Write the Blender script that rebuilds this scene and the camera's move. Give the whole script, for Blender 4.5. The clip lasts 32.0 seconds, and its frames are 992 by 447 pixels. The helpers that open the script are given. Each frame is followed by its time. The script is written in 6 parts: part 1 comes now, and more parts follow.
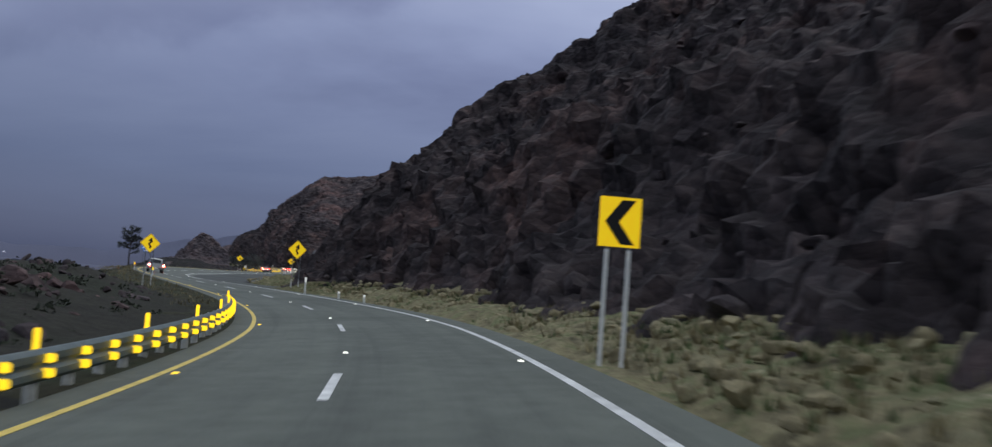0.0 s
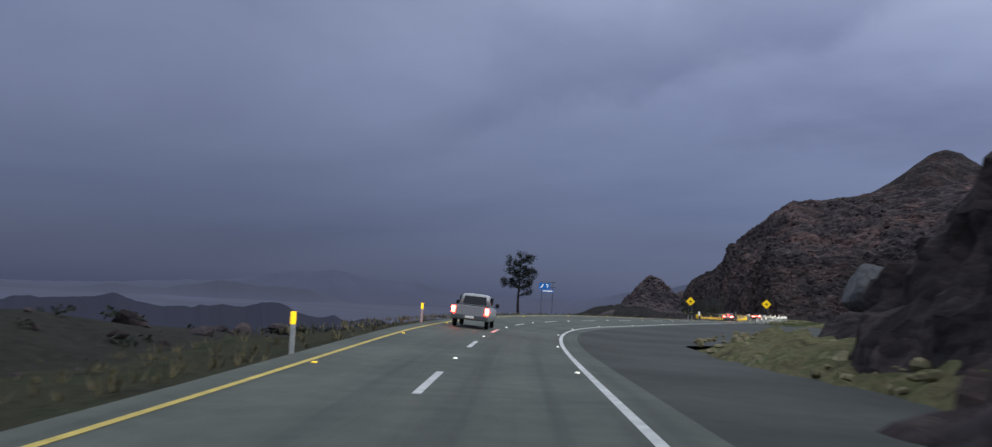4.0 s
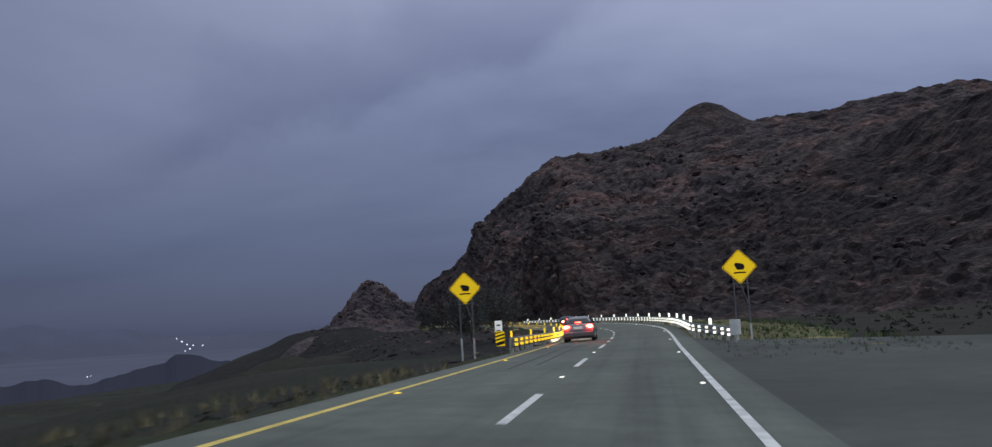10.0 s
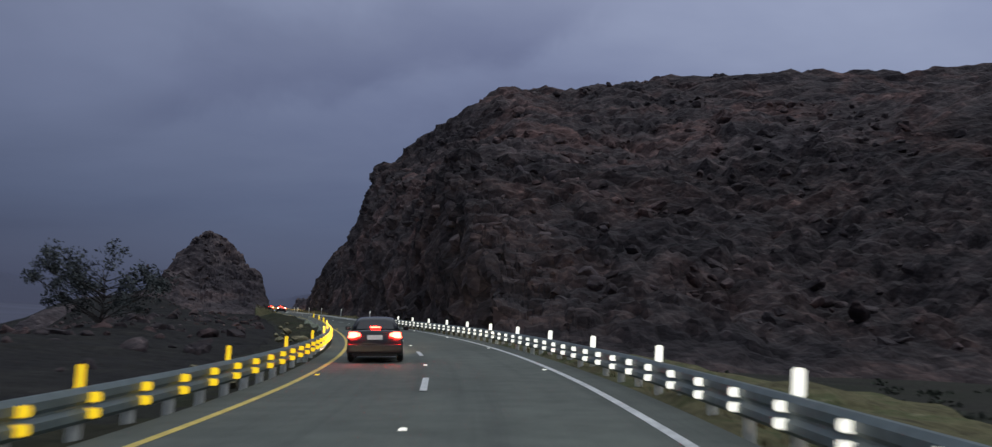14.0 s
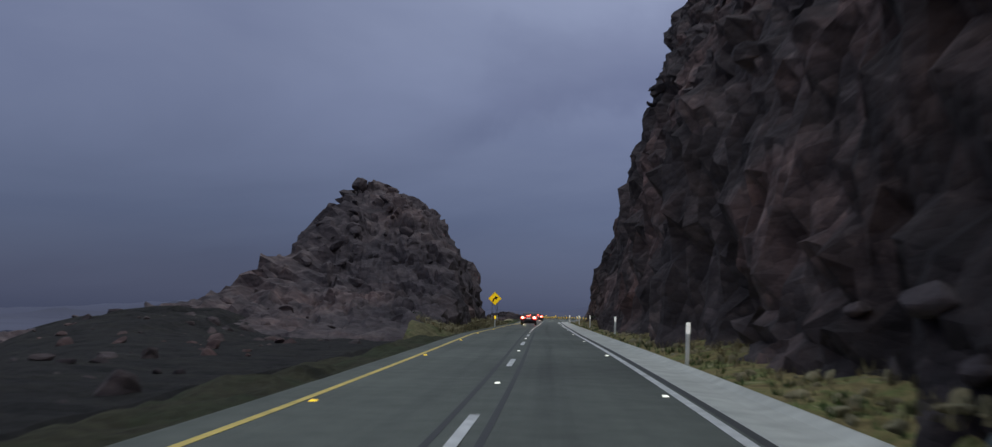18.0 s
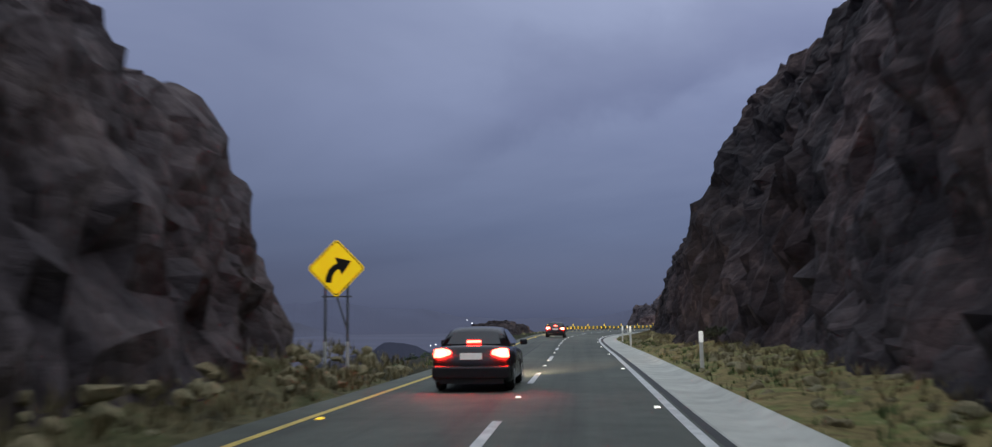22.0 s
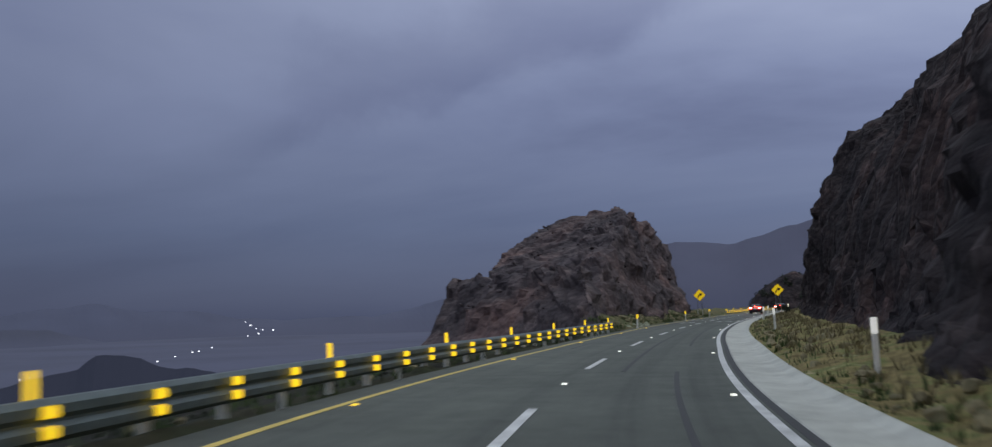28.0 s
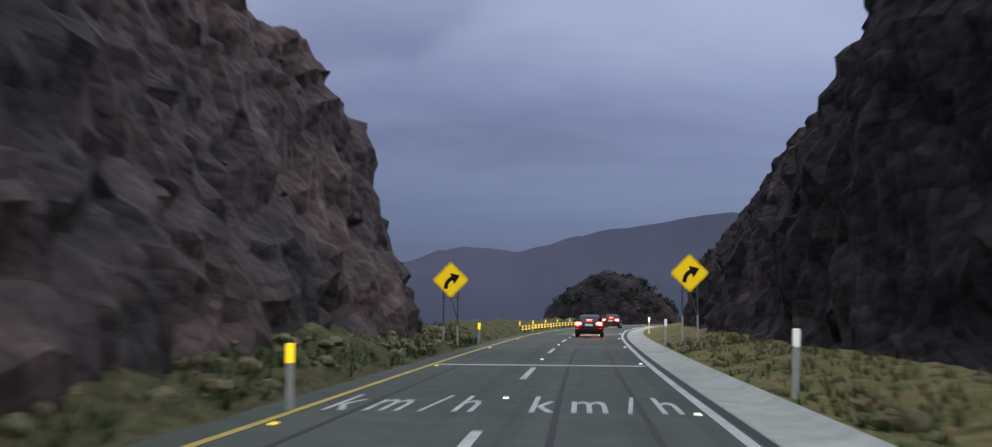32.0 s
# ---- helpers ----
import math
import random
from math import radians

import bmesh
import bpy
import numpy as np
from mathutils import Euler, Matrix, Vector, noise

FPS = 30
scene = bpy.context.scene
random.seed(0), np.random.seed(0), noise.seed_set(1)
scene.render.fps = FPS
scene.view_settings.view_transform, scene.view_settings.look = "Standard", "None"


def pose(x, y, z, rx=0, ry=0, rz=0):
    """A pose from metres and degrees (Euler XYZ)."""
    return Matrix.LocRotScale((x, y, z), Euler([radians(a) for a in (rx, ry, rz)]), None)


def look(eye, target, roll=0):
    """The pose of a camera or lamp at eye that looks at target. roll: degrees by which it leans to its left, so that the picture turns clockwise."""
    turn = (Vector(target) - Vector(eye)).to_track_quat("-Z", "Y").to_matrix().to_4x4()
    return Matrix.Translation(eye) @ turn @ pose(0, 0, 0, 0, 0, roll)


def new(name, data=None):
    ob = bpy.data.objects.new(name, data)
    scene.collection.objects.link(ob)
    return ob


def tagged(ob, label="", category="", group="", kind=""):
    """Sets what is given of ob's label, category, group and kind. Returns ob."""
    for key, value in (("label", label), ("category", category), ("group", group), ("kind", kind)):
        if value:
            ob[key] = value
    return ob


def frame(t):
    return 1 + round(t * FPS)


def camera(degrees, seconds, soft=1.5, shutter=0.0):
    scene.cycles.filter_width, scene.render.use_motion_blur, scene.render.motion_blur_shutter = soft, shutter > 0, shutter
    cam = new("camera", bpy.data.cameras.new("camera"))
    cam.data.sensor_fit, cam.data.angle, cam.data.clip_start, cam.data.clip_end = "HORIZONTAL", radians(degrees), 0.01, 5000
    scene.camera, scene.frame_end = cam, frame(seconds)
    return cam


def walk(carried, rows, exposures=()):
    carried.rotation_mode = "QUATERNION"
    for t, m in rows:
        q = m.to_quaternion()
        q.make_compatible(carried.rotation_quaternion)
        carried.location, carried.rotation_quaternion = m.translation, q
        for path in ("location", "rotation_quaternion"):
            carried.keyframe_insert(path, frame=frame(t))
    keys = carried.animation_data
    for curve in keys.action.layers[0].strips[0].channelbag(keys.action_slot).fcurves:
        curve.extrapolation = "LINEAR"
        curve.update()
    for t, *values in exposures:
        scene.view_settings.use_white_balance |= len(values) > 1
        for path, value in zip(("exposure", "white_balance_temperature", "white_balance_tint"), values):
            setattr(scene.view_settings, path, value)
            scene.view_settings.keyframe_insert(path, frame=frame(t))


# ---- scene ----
cam = camera(52.45, 32.0, 1.25, 0.4)
PATH = [
    (0.0, pose(-0.72, -0.63, 1.67, 93.27, -4.16, 0.95)),
    (0.5, pose(-1.04, 9.52, 1.60, 93.50, -3.91, 5.15)),
    (1.0, pose(-2.10, 19.62, 1.53, 93.58, -3.73, 9.18)),
    (1.5, pose(-3.87, 29.61, 1.45, 93.74, -3.62, 12.78)),
    (2.0, pose(-6.31, 39.49, 1.38, 93.77, -3.80, 16.46)),
    (2.5, pose(-9.32, 49.24, 1.30, 93.91, -4.13, 19.84)),
    (3.0, pose(-12.80, 58.86, 1.23, 93.99, -4.48, 22.74)),
    (3.5, pose(-16.65, 68.38, 1.17, 94.05, -4.19, 25.04)),
    (4.0, pose(-20.77, 77.81, 1.13, 94.36, -2.98, 26.59)),
    (4.5, pose(-25.02, 87.21, 1.09, 94.48, -1.28, 27.95)),
    (5.0, pose(-29.33, 96.62, 1.05, 94.61, 0.10, 28.71)),
    (5.5, pose(-33.61, 106.08, 1.00, 94.72, 1.23, 29.08)),
    (6.0, pose(-37.79, 115.62, 0.95, 94.80, 2.16, 29.14)),
    (6.5, pose(-41.77, 125.29, 0.91, 94.89, 2.90, 28.76)),
    (7.0, pose(-45.41, 135.12, 0.89, 95.01, 3.31, 27.28)),
    (7.5, pose(-48.59, 145.17, 0.87, 95.07, 3.51, 24.34)),
    (8.0, pose(-51.22, 155.41, 0.88, 95.15, 3.50, 20.99)),
    (8.5, pose(-53.27, 165.84, 0.89, 95.30, 3.49, 17.52)),
    (9.0, pose(-54.81, 176.41, 0.92, 95.41, 3.39, 14.48)),
    (9.5, pose(-55.96, 187.09, 0.95, 95.54, 3.39, 12.79)),
    (10.0, pose(-56.83, 197.86, 0.98, 95.55, 3.44, 11.40)),
    (10.5, pose(-57.53, 208.69, 1.01, 95.57, 3.13, 10.53)),
    (11.0, pose(-58.17, 219.58, 1.03, 95.57, 2.61, 9.82)),
    (11.5, pose(-58.84, 230.50, 1.05, 95.53, 1.81, 9.37)),
    (12.0, pose(-59.55, 241.44, 1.07, 95.42, 0.63, 8.85)),
    (12.5, pose(-60.32, 252.40, 1.10, 95.34, -0.79, 8.50)),
    (13.0, pose(-61.16, 263.38, 1.13, 95.38, -1.96, 8.28)),
    (13.5, pose(-62.12, 274.37, 1.16, 95.48, -2.83, 8.33)),
    (14.0, pose(-63.31, 285.37, 1.20, 95.50, -3.44, 9.04)),
    (14.5, pose(-64.85, 296.37, 1.23, 95.31, -3.77, 11.84)),
    (15.0, pose(-66.85, 307.34, 1.27, 95.18, -3.62, 14.59)),
    (15.5, pose(-69.36, 318.25, 1.31, 95.08, -3.35, 17.27)),
    (16.0, pose(-72.37, 329.08, 1.36, 95.01, -3.13, 19.75)),
    (16.5, pose(-75.86, 339.82, 1.40, 94.95, -2.92, 21.98)),
    (17.0, pose(-79.75, 350.46, 1.45, 94.92, -2.54, 24.07)),
    (17.5, pose(-83.97, 361.01, 1.50, 95.03, -1.94, 25.64)),
    (18.0, pose(-88.41, 371.52, 1.56, 95.10, -1.13, 26.65)),
    (18.5, pose(-92.98, 382.02, 1.61, 95.21, -0.48, 27.15)),
    (19.0, pose(-97.59, 392.53, 1.67, 95.29, 0.13, 27.56)),
    (19.5, pose(-102.22, 403.07, 1.73, 95.39, 0.36, 27.65)),
    (20.0, pose(-106.85, 413.62, 1.78, 95.43, 0.43, 27.83)),
    (20.5, pose(-111.49, 424.17, 1.82, 95.42, 0.23, 27.99)),
    (21.0, pose(-116.11, 434.71, 1.83, 95.49, 0.07, 28.07)),
    (21.5, pose(-120.71, 445.26, 1.83, 95.57, 0.20, 28.18)),
    (22.0, pose(-125.29, 455.81, 1.83, 95.57, 0.57, 28.26)),
    (22.5, pose(-129.86, 466.36, 1.81, 95.52, 0.71, 28.56)),
    (23.0, pose(-134.46, 476.89, 1.79, 95.53, 0.76, 28.82)),
    (23.5, pose(-139.09, 487.41, 1.77, 95.45, 0.69, 28.87)),
    (24.0, pose(-143.76, 497.91, 1.76, 95.41, 0.66, 28.62)),
    (24.5, pose(-148.46, 508.41, 1.75, 95.39, 0.78, 28.41)),
    (25.0, pose(-153.17, 518.90, 1.74, 95.43, 0.91, 28.25)),
    (25.5, pose(-157.81, 529.42, 1.74, 95.50, 1.13, 27.88)),
    (26.0, pose(-162.29, 540.02, 1.73, 95.54, 1.42, 27.09)),
    (26.5, pose(-166.48, 550.72, 1.73, 95.50, 1.72, 25.60)),
    (27.0, pose(-170.23, 561.58, 1.74, 95.35, 1.91, 22.75)),
    (27.5, pose(-173.45, 572.61, 1.74, 95.17, 2.13, 19.52)),
    (28.0, pose(-176.10, 583.80, 1.75, 95.15, 2.19, 16.26)),
    (28.5, pose(-178.18, 595.10, 1.76, 95.15, 1.97, 12.92)),
    (29.0, pose(-179.73, 606.50, 1.77, 95.15, 1.70, 10.12)),
    (29.5, pose(-180.84, 617.95, 1.77, 95.26, 1.47, 8.10)),
    (30.0, pose(-181.59, 629.45, 1.78, 95.29, 1.26, 6.52)),
    (30.5, pose(-182.07, 640.96, 1.79, 95.36, 0.86, 5.50)),
    (31.0, pose(-182.34, 652.48, 1.80, 95.36, 0.42, 4.89)),
    (31.5, pose(-182.44, 664.01, 1.80, 95.29, -0.00, 4.50)),
    (32.0, pose(-182.40, 675.54, 1.81, 95.10, -0.29, 4.17)),
]
walk(cam, PATH, [(0, 0.4), (4, 0.35), (8, 0.25), (11, 0.1), (13, 0.05), (14.5, -0.1), (16.5, 0.1), (18, 0.15), (19, 0.4), (24, 0.4), (27, 0.3), (29, 0.1), (30, 0.1), (31, 0.4), (32, 0.36)])

# ---- light and sky: overcast dusk ----
SUN_EL, SUN_ROT = 4.0, 75.0
world = bpy.data.worlds.new("dusk_sky")
scene.world = world
world.use_nodes = True
wt = world.node_tree
wt.nodes.clear()


def wn(kind, **kw):
    n = wt.nodes.new(kind)
    for k, v in kw.items():
        n.inputs[k].default_value = v
    return n


def ramp_node(tree, stops, interp="LINEAR"):
    n = tree.nodes.new("ShaderNodeValToRGB")
    n.color_ramp.interpolation = interp
    el = n.color_ramp.elements
    while len(el) < len(stops):
        el.new(0.5)
    for e, (p, c) in zip(el, stops):
        e.position, e.color = p, (*c, 1.0) if len(c) == 3 else c
    return n


tc = wt.nodes.new("ShaderNodeTexCoord")
sep = wt.nodes.new("ShaderNodeSeparateXYZ")
wt.links.new(tc.outputs["Generated"], sep.inputs[0])
grad = ramp_node(wt, [(0.0, (0.074, 0.090, 0.152)), (0.02, (0.091, 0.111, 0.184)), (0.09, (0.118, 0.149, 0.252)),
                      (0.20, (0.200, 0.236, 0.372)), (0.34, (0.298, 0.340, 0.495)), (0.5, (0.60, 0.66, 0.76)), (1.0, (0.98, 1.04, 1.06))])
wt.links.new(sep.outputs["Z"], grad.inputs[0])
# cloud deck: flatten the direction on a plane overhead
dv = wn("ShaderNodeMath")
dv.operation = "ADD"
dv.inputs[1].default_value = 0.16
wt.links.new(sep.outputs["Z"], dv.inputs[0])
inv = wt.nodes.new("ShaderNodeMath")
inv.operation = "DIVIDE"
inv.inputs[0].default_value = 1.0
wt.links.new(dv.outputs[0], inv.inputs[1])
vs = wt.nodes.new("ShaderNodeVectorMath")
vs.operation = "SCALE"
wt.links.new(tc.outputs["Generated"], vs.inputs[0])
wt.links.new(inv.outputs[0], vs.inputs["Scale"])
mp = wt.nodes.new("ShaderNodeMapping")
mp.inputs["Rotation"].default_value = (0, 0, radians(35))
mp.inputs["Scale"].default_value = (0.75, 1.05, 0.5)
wt.links.new(vs.outputs[0], mp.inputs[0])
cn = wn("ShaderNodeTexNoise", Scale=0.62, Detail=6.0, Roughness=0.54, Distortion=0.35)
wt.links.new(mp.outputs[0], cn.inputs["Vector"])
cr = ramp_node(wt, [(0.34, (0.68, 0.69, 0.75)), (0.46, (0.90, 0.91, 0.94)), (0.56, (1.04, 1.04, 1.03)), (0.68, (1.22, 1.21, 1.18))])
wt.links.new(cn.outputs["Fac"], cr.inputs[0])
mul = wt.nodes.new("ShaderNodeMix")
mul.data_type, mul.blend_type = "RGBA", "MULTIPLY"
low = ramp_node(wt, [(0.0, (0.15, 0.15, 0.15)), (0.05, (0.25, 0.25, 0.25)), (0.18, (1, 1, 1))])
wt.links.new(sep.outputs["Z"], low.inputs[0])
wt.links.new(low.outputs[0], mul.inputs["Factor"])
wt.links.new(grad.outputs[0], mul.inputs["A"])
wt.links.new(cr.outputs[0], mul.inputs["B"])
sky = wt.nodes.new("ShaderNodeTexSky")
sky.sky_type, sky.sun_disc = "NISHITA", False
sky.sun_elevation, sky.sun_rotation = radians(SUN_EL), radians(SUN_ROT)
skm = wt.nodes.new("ShaderNodeMix")
skm.data_type, skm.blend_type = "RGBA", "ADD"
skm.inputs["Factor"].default_value = 0.004
# the sky is a little brighter to the north-east
dot = wt.nodes.new("ShaderNodeVectorMath")
dot.operation = "DOT_PRODUCT"
dot.inputs[1].default_value = (0.75, 0.66, 0.0)
wt.links.new(tc.outputs["Generated"], dot.inputs[0])
side = ramp_node(wt, [(0.0, (0.64, 0.65, 0.68)), (0.30, (0.80, 0.81, 0.83)), (0.62, (1.0, 1.0, 1.0)), (0.8, (1.12, 1.12, 1.10)), (1.0, (1.15, 1.15, 1.12))])
wt.links.new(dot.outputs["Value"], side.inputs[0])
mul2 = wt.nodes.new("ShaderNodeMix")
mul2.data_type, mul2.blend_type = "RGBA", "MULTIPLY"
mul2.inputs["Factor"].default_value = 1.0
wt.links.new(mul.outputs["Result"], mul2.inputs["A"])
wt.links.new(side.outputs[0], mul2.inputs["B"])
# one long dark cloud bank that climbs to the north
bank_ax = wt.nodes.new("ShaderNodeVectorMath")
bank_ax.operation = "DOT_PRODUCT"
bank_ax.inputs[1].default_value = (-0.951 * 0.28, -0.309 * 0.28, 1.0)
wt.links.new(tc.outputs["Generated"], bank_ax.inputs[0])
bank_al = wt.nodes.new("ShaderNodeVectorMath")
bank_al.operation = "DOT_PRODUCT"
bank_al.inputs[1].default_value = (-0.951, -0.309, 0.0)
wt.links.new(tc.outputs["Generated"], bank_al.inputs[0])
cn2 = wn("ShaderNodeTexNoise", Scale=5.5, Detail=5.0, Roughness=0.55, Distortion=0.4)
wt.links.new(tc.outputs["Generated"], cn2.inputs["Vector"])
wob = wt.nodes.new("ShaderNodeMath")
wob.operation = "MULTIPLY_ADD"
wob.inputs[1].default_value = 0.16
wt.links.new(cn2.outputs["Fac"], wob.inputs[0])
wt.links.new(bank_ax.outputs["Value"], wob.inputs[2])
bank_r = ramp_node(wt, [(0.285, (1, 1, 1)), (0.318, (0.80, 0.80, 0.84)), (0.345, (0.84, 0.84, 0.87)), (0.40, (1, 1, 1))], "EASE")
wt.links.new(wob.outputs[0], bank_r.inputs[0])
al = ramp_node(wt, [(0.20, (0, 0, 0)), (0.34, (1, 1, 1)), (0.62, (1, 1, 1)), (0.74, (0, 0, 0))], "EASE")
al_m = wt.nodes.new("ShaderNodeMath")
al_m.operation = "MULTIPLY_ADD"
al_m.inputs[1].default_value, al_m.inputs[2].default_value = 1.0, 0.5
wt.links.new(bank_al.outputs["Value"], al_m.inputs[0])
wt.links.new(al_m.outputs[0], al.inputs[0])
mul3 = wt.nodes.new("ShaderNodeMix")
mul3.data_type, mul3.blend_type = "RGBA", "MULTIPLY"
wt.links.new(al.outputs[0], mul3.inputs["Factor"])
wt.links.new(mul2.outputs["Result"], mul3.inputs["A"])
wt.links.new(bank_r.outputs[0], mul3.inputs["B"])
wt.links.new(mul3.outputs["Result"], skm.inputs["A"])
wt.links.new(sky.outputs[0], skm.inputs["B"])
bg = wn("ShaderNodeBackground", Strength=1.0)
wt.links.new(skm.outputs["Result"], bg.inputs["Color"])
wo = wt.nodes.new("ShaderNodeOutputWorld")
wt.links.new(bg.outputs[0], wo.inputs[0])

sun_data = bpy.data.lights.new("sun", "SUN")
sun_data.energy, sun_data.angle, sun_data.color = 0.36, radians(40), (1.0, 0.94, 0.98)
sun = new("sun", sun_data)
sun.matrix_world = look((0, 0, 400), (-200, -60, 250))

# ---- materials ----


def nodes_of(name):
    m = bpy.data.materials.new(name)
    m.use_nodes = True
    t = m.node_tree
    return m, t, t.nodes["Principled BSDF"]


def obj_coords(t, scale=(1, 1, 1)):
    g = t.nodes.new("ShaderNodeNewGeometry")
    mpn = t.nodes.new("ShaderNodeMapping")
    mpn.inputs["Scale"].default_value = scale
    t.links.new(g.outputs["Position"], mpn.inputs[0])
    return mpn.outputs[0]


def noise_node(t, vec, scale, detail=5.0, rough=0.6, dist=0.0):
    n = t.nodes.new("ShaderNodeTexNoise")
    for k, v in (("Scale", scale), ("Detail", detail), ("Roughness", rough), ("Distortion", dist)):
        n.inputs[k].default_value = v
    t.links.new(vec, n.inputs["Vector"])
    return n.outputs["Fac"]


def mix_col(t, fac, a, b, mode="MIX"):
    n = t.nodes.new("ShaderNodeMix")
    n.data_type, n.blend_type = "RGBA", mode
    for sock, v in (("Factor", fac), ("A", a), ("B", b)):
        if isinstance(v, (int, float)):
            n.inputs[sock].default_value = v
        elif isinstance(v, tuple):
            n.inputs[sock].default_value = (*v, 1.0)
        else:
            t.links.new(v, n.inputs[sock])
    return n.outputs["Result"]


def bump(t, bs, height, strength=0.5, distance=0.1):
    b = t.nodes.new("ShaderNodeBump")
    b.inputs["Strength"].default_value, b.inputs["Distance"].default_value = strength, distance
    t.links.new(height, b.inputs["Height"])
    t.links.new(b.outputs[0], bs.inputs["Normal"])


def plain(name, color, rough=0.5, metal=0.0, grain=0.12, scale=8.0, emit=0.0):
    """Paint, metal, plastic: a base colour with slight soiling at two scales."""
    m, t, bs = nodes_of(name)
    v = obj_coords(t)
    f = noise_node(t, v, scale, 4)
    f2 = noise_node(t, v, scale * 0.14, 3)
    dark = tuple(c * (1 - grain * 2.2) for c in color)
    lite = tuple(min(1, c * (1 + grain)) for c in color)
    r = ramp_node(t, [(0.3, dark), (0.7, lite)])
    t.links.new(f, r.inputs[0])
    r2 = ramp_node(t, [(0.3, (1 - grain,) * 3), (0.65, (1, 1, 1))])
    t.links.new(f2, r2.inputs[0])
    c = mix_col(t, 1.0, r.outputs[0], r2.outputs[0], "MULTIPLY")
    t.links.new(c, bs.inputs["Base Color"])
    bs.inputs["Roughness"].default_value, bs.inputs["Metallic"].default_value = rough, metal
    # emit: a glow added in place of light the surface would throw back
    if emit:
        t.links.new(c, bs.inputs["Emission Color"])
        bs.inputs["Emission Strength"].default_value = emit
    return m


def glow_mat(name, color, strength):
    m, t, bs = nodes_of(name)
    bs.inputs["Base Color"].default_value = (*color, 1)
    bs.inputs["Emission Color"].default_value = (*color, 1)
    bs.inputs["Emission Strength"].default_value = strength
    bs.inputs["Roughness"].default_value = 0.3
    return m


def rock_mat(name, dark, mid, lite, red=1.0, clasts=1.0):
    """Weathered rock: grain and stains, rusty patches, and clasts of two sizes that differ in tone."""
    m, t, bs = nodes_of(name)
    v = obj_coords(t)
    vz = obj_coords(t, (0.85, 0.85, 1.25))
    big = noise_node(t, v, 0.085, 4, 0.6, 0.6)
    fine = noise_node(t, vz, 0.8, 8, 0.62, 0.3)
    grit = noise_node(t, v, 7.0, 6, 0.7)
    r = ramp_node(t, [(0.26, dark), (0.50, mid), (0.74, lite)])
    t.links.new(fine, r.inputs[0])
    rust = ramp_node(t, [(0.36, (0.70, 0.72, 0.77)), (0.50, (1.0, 0.99, 0.99)), (0.58, (1.28 * red, 1.14, 1.09)), (0.68, (1.7 * red, 1.38, 1.25))])
    t.links.new(big, rust.inputs[0])
    c = mix_col(t, 1.0, r.outputs[0], rust.outputs[0], "MULTIPLY")
    heights = [fine]
    for scale, low_, high_, fac in ((0.5, 0.62, 1.7, 0.7), (1.9, 0.65, 1.8, 0.45)):
        vo = t.nodes.new("ShaderNodeTexVoronoi")
        vo.inputs["Scale"].default_value = scale
        t.links.new(vz, vo.inputs["Vector"])
        sp = t.nodes.new("ShaderNodeSeparateColor")
        t.links.new(vo.outputs["Color"], sp.inputs[0])
        pv = ramp_node(t, [(0.0, (low_, low_, low_ * 1.05)), (0.72, (1.0, 0.98, 0.97)), (1.0, (high_, high_ * 0.95, high_ * 0.92))])
        t.links.new(sp.outputs[0], pv.inputs[0])
        c = mix_col(t, fac * clasts, c, mix_col(t, 1.0, c, pv.outputs[0], "MULTIPLY"))
        heights.append(vo.outputs["Distance"])
    g2 = ramp_node(t, [(0.3, (0.78, 0.78, 0.78)), (0.7, (1.25, 1.25, 1.25))])
    t.links.new(grit, g2.inputs[0])
    c = mix_col(t, 0.6, c, mix_col(t, 1.0, c, g2.outputs[0], "MULTIPLY"))
    t.links.new(c, bs.inputs["Base Color"])
    bs.inputs["Roughness"].default_value = 0.95
    bs.inputs["Specular IOR Level"].default_value = 0.2
    h = heights[0]
    for k in heights[1:]:
        ad = t.nodes.new("ShaderNodeMath")
        ad.operation = "MULTIPLY_ADD"
        ad.inputs[1].default_value = -0.7
        t.links.new(k, ad.inputs[0])
        t.links.new(h, ad.inputs[2])
        h = ad.outputs[0]
    bump(t, bs, h, 0.6, 0.3)
    return m


def soil_mat(name, cols, rough_scale=0.35):
    m, t, bs = nodes_of(name)
    v = obj_coords(t)
    a = noise_node(t, v, rough_scale, 6, 0.65, 0.4)
    b = noise_node(t, v, 3.2, 8, 0.7)
    r = ramp_node(t, [(0.30, cols[0]), (0.48, cols[1]), (0.60, cols[2]), (0.72, cols[3])])
    t.links.new(a, r.inputs[0])
    g = ramp_node(t, [(0.28, (0.55, 0.55, 0.55)), (0.72, (1.4, 1.4, 1.4))])
    t.links.new(b, g.inputs[0])
    t.links.new(mix_col(t, 1.0, r.outputs[0], g.outputs[0], "MULTIPLY"), bs.inputs["Base Color"])
    bs.inputs["Roughness"].default_value = 1.0
    bs.inputs["Specular IOR Level"].default_value = 0.1
    bump(t, bs, b, 0.8, 0.15)
    return m


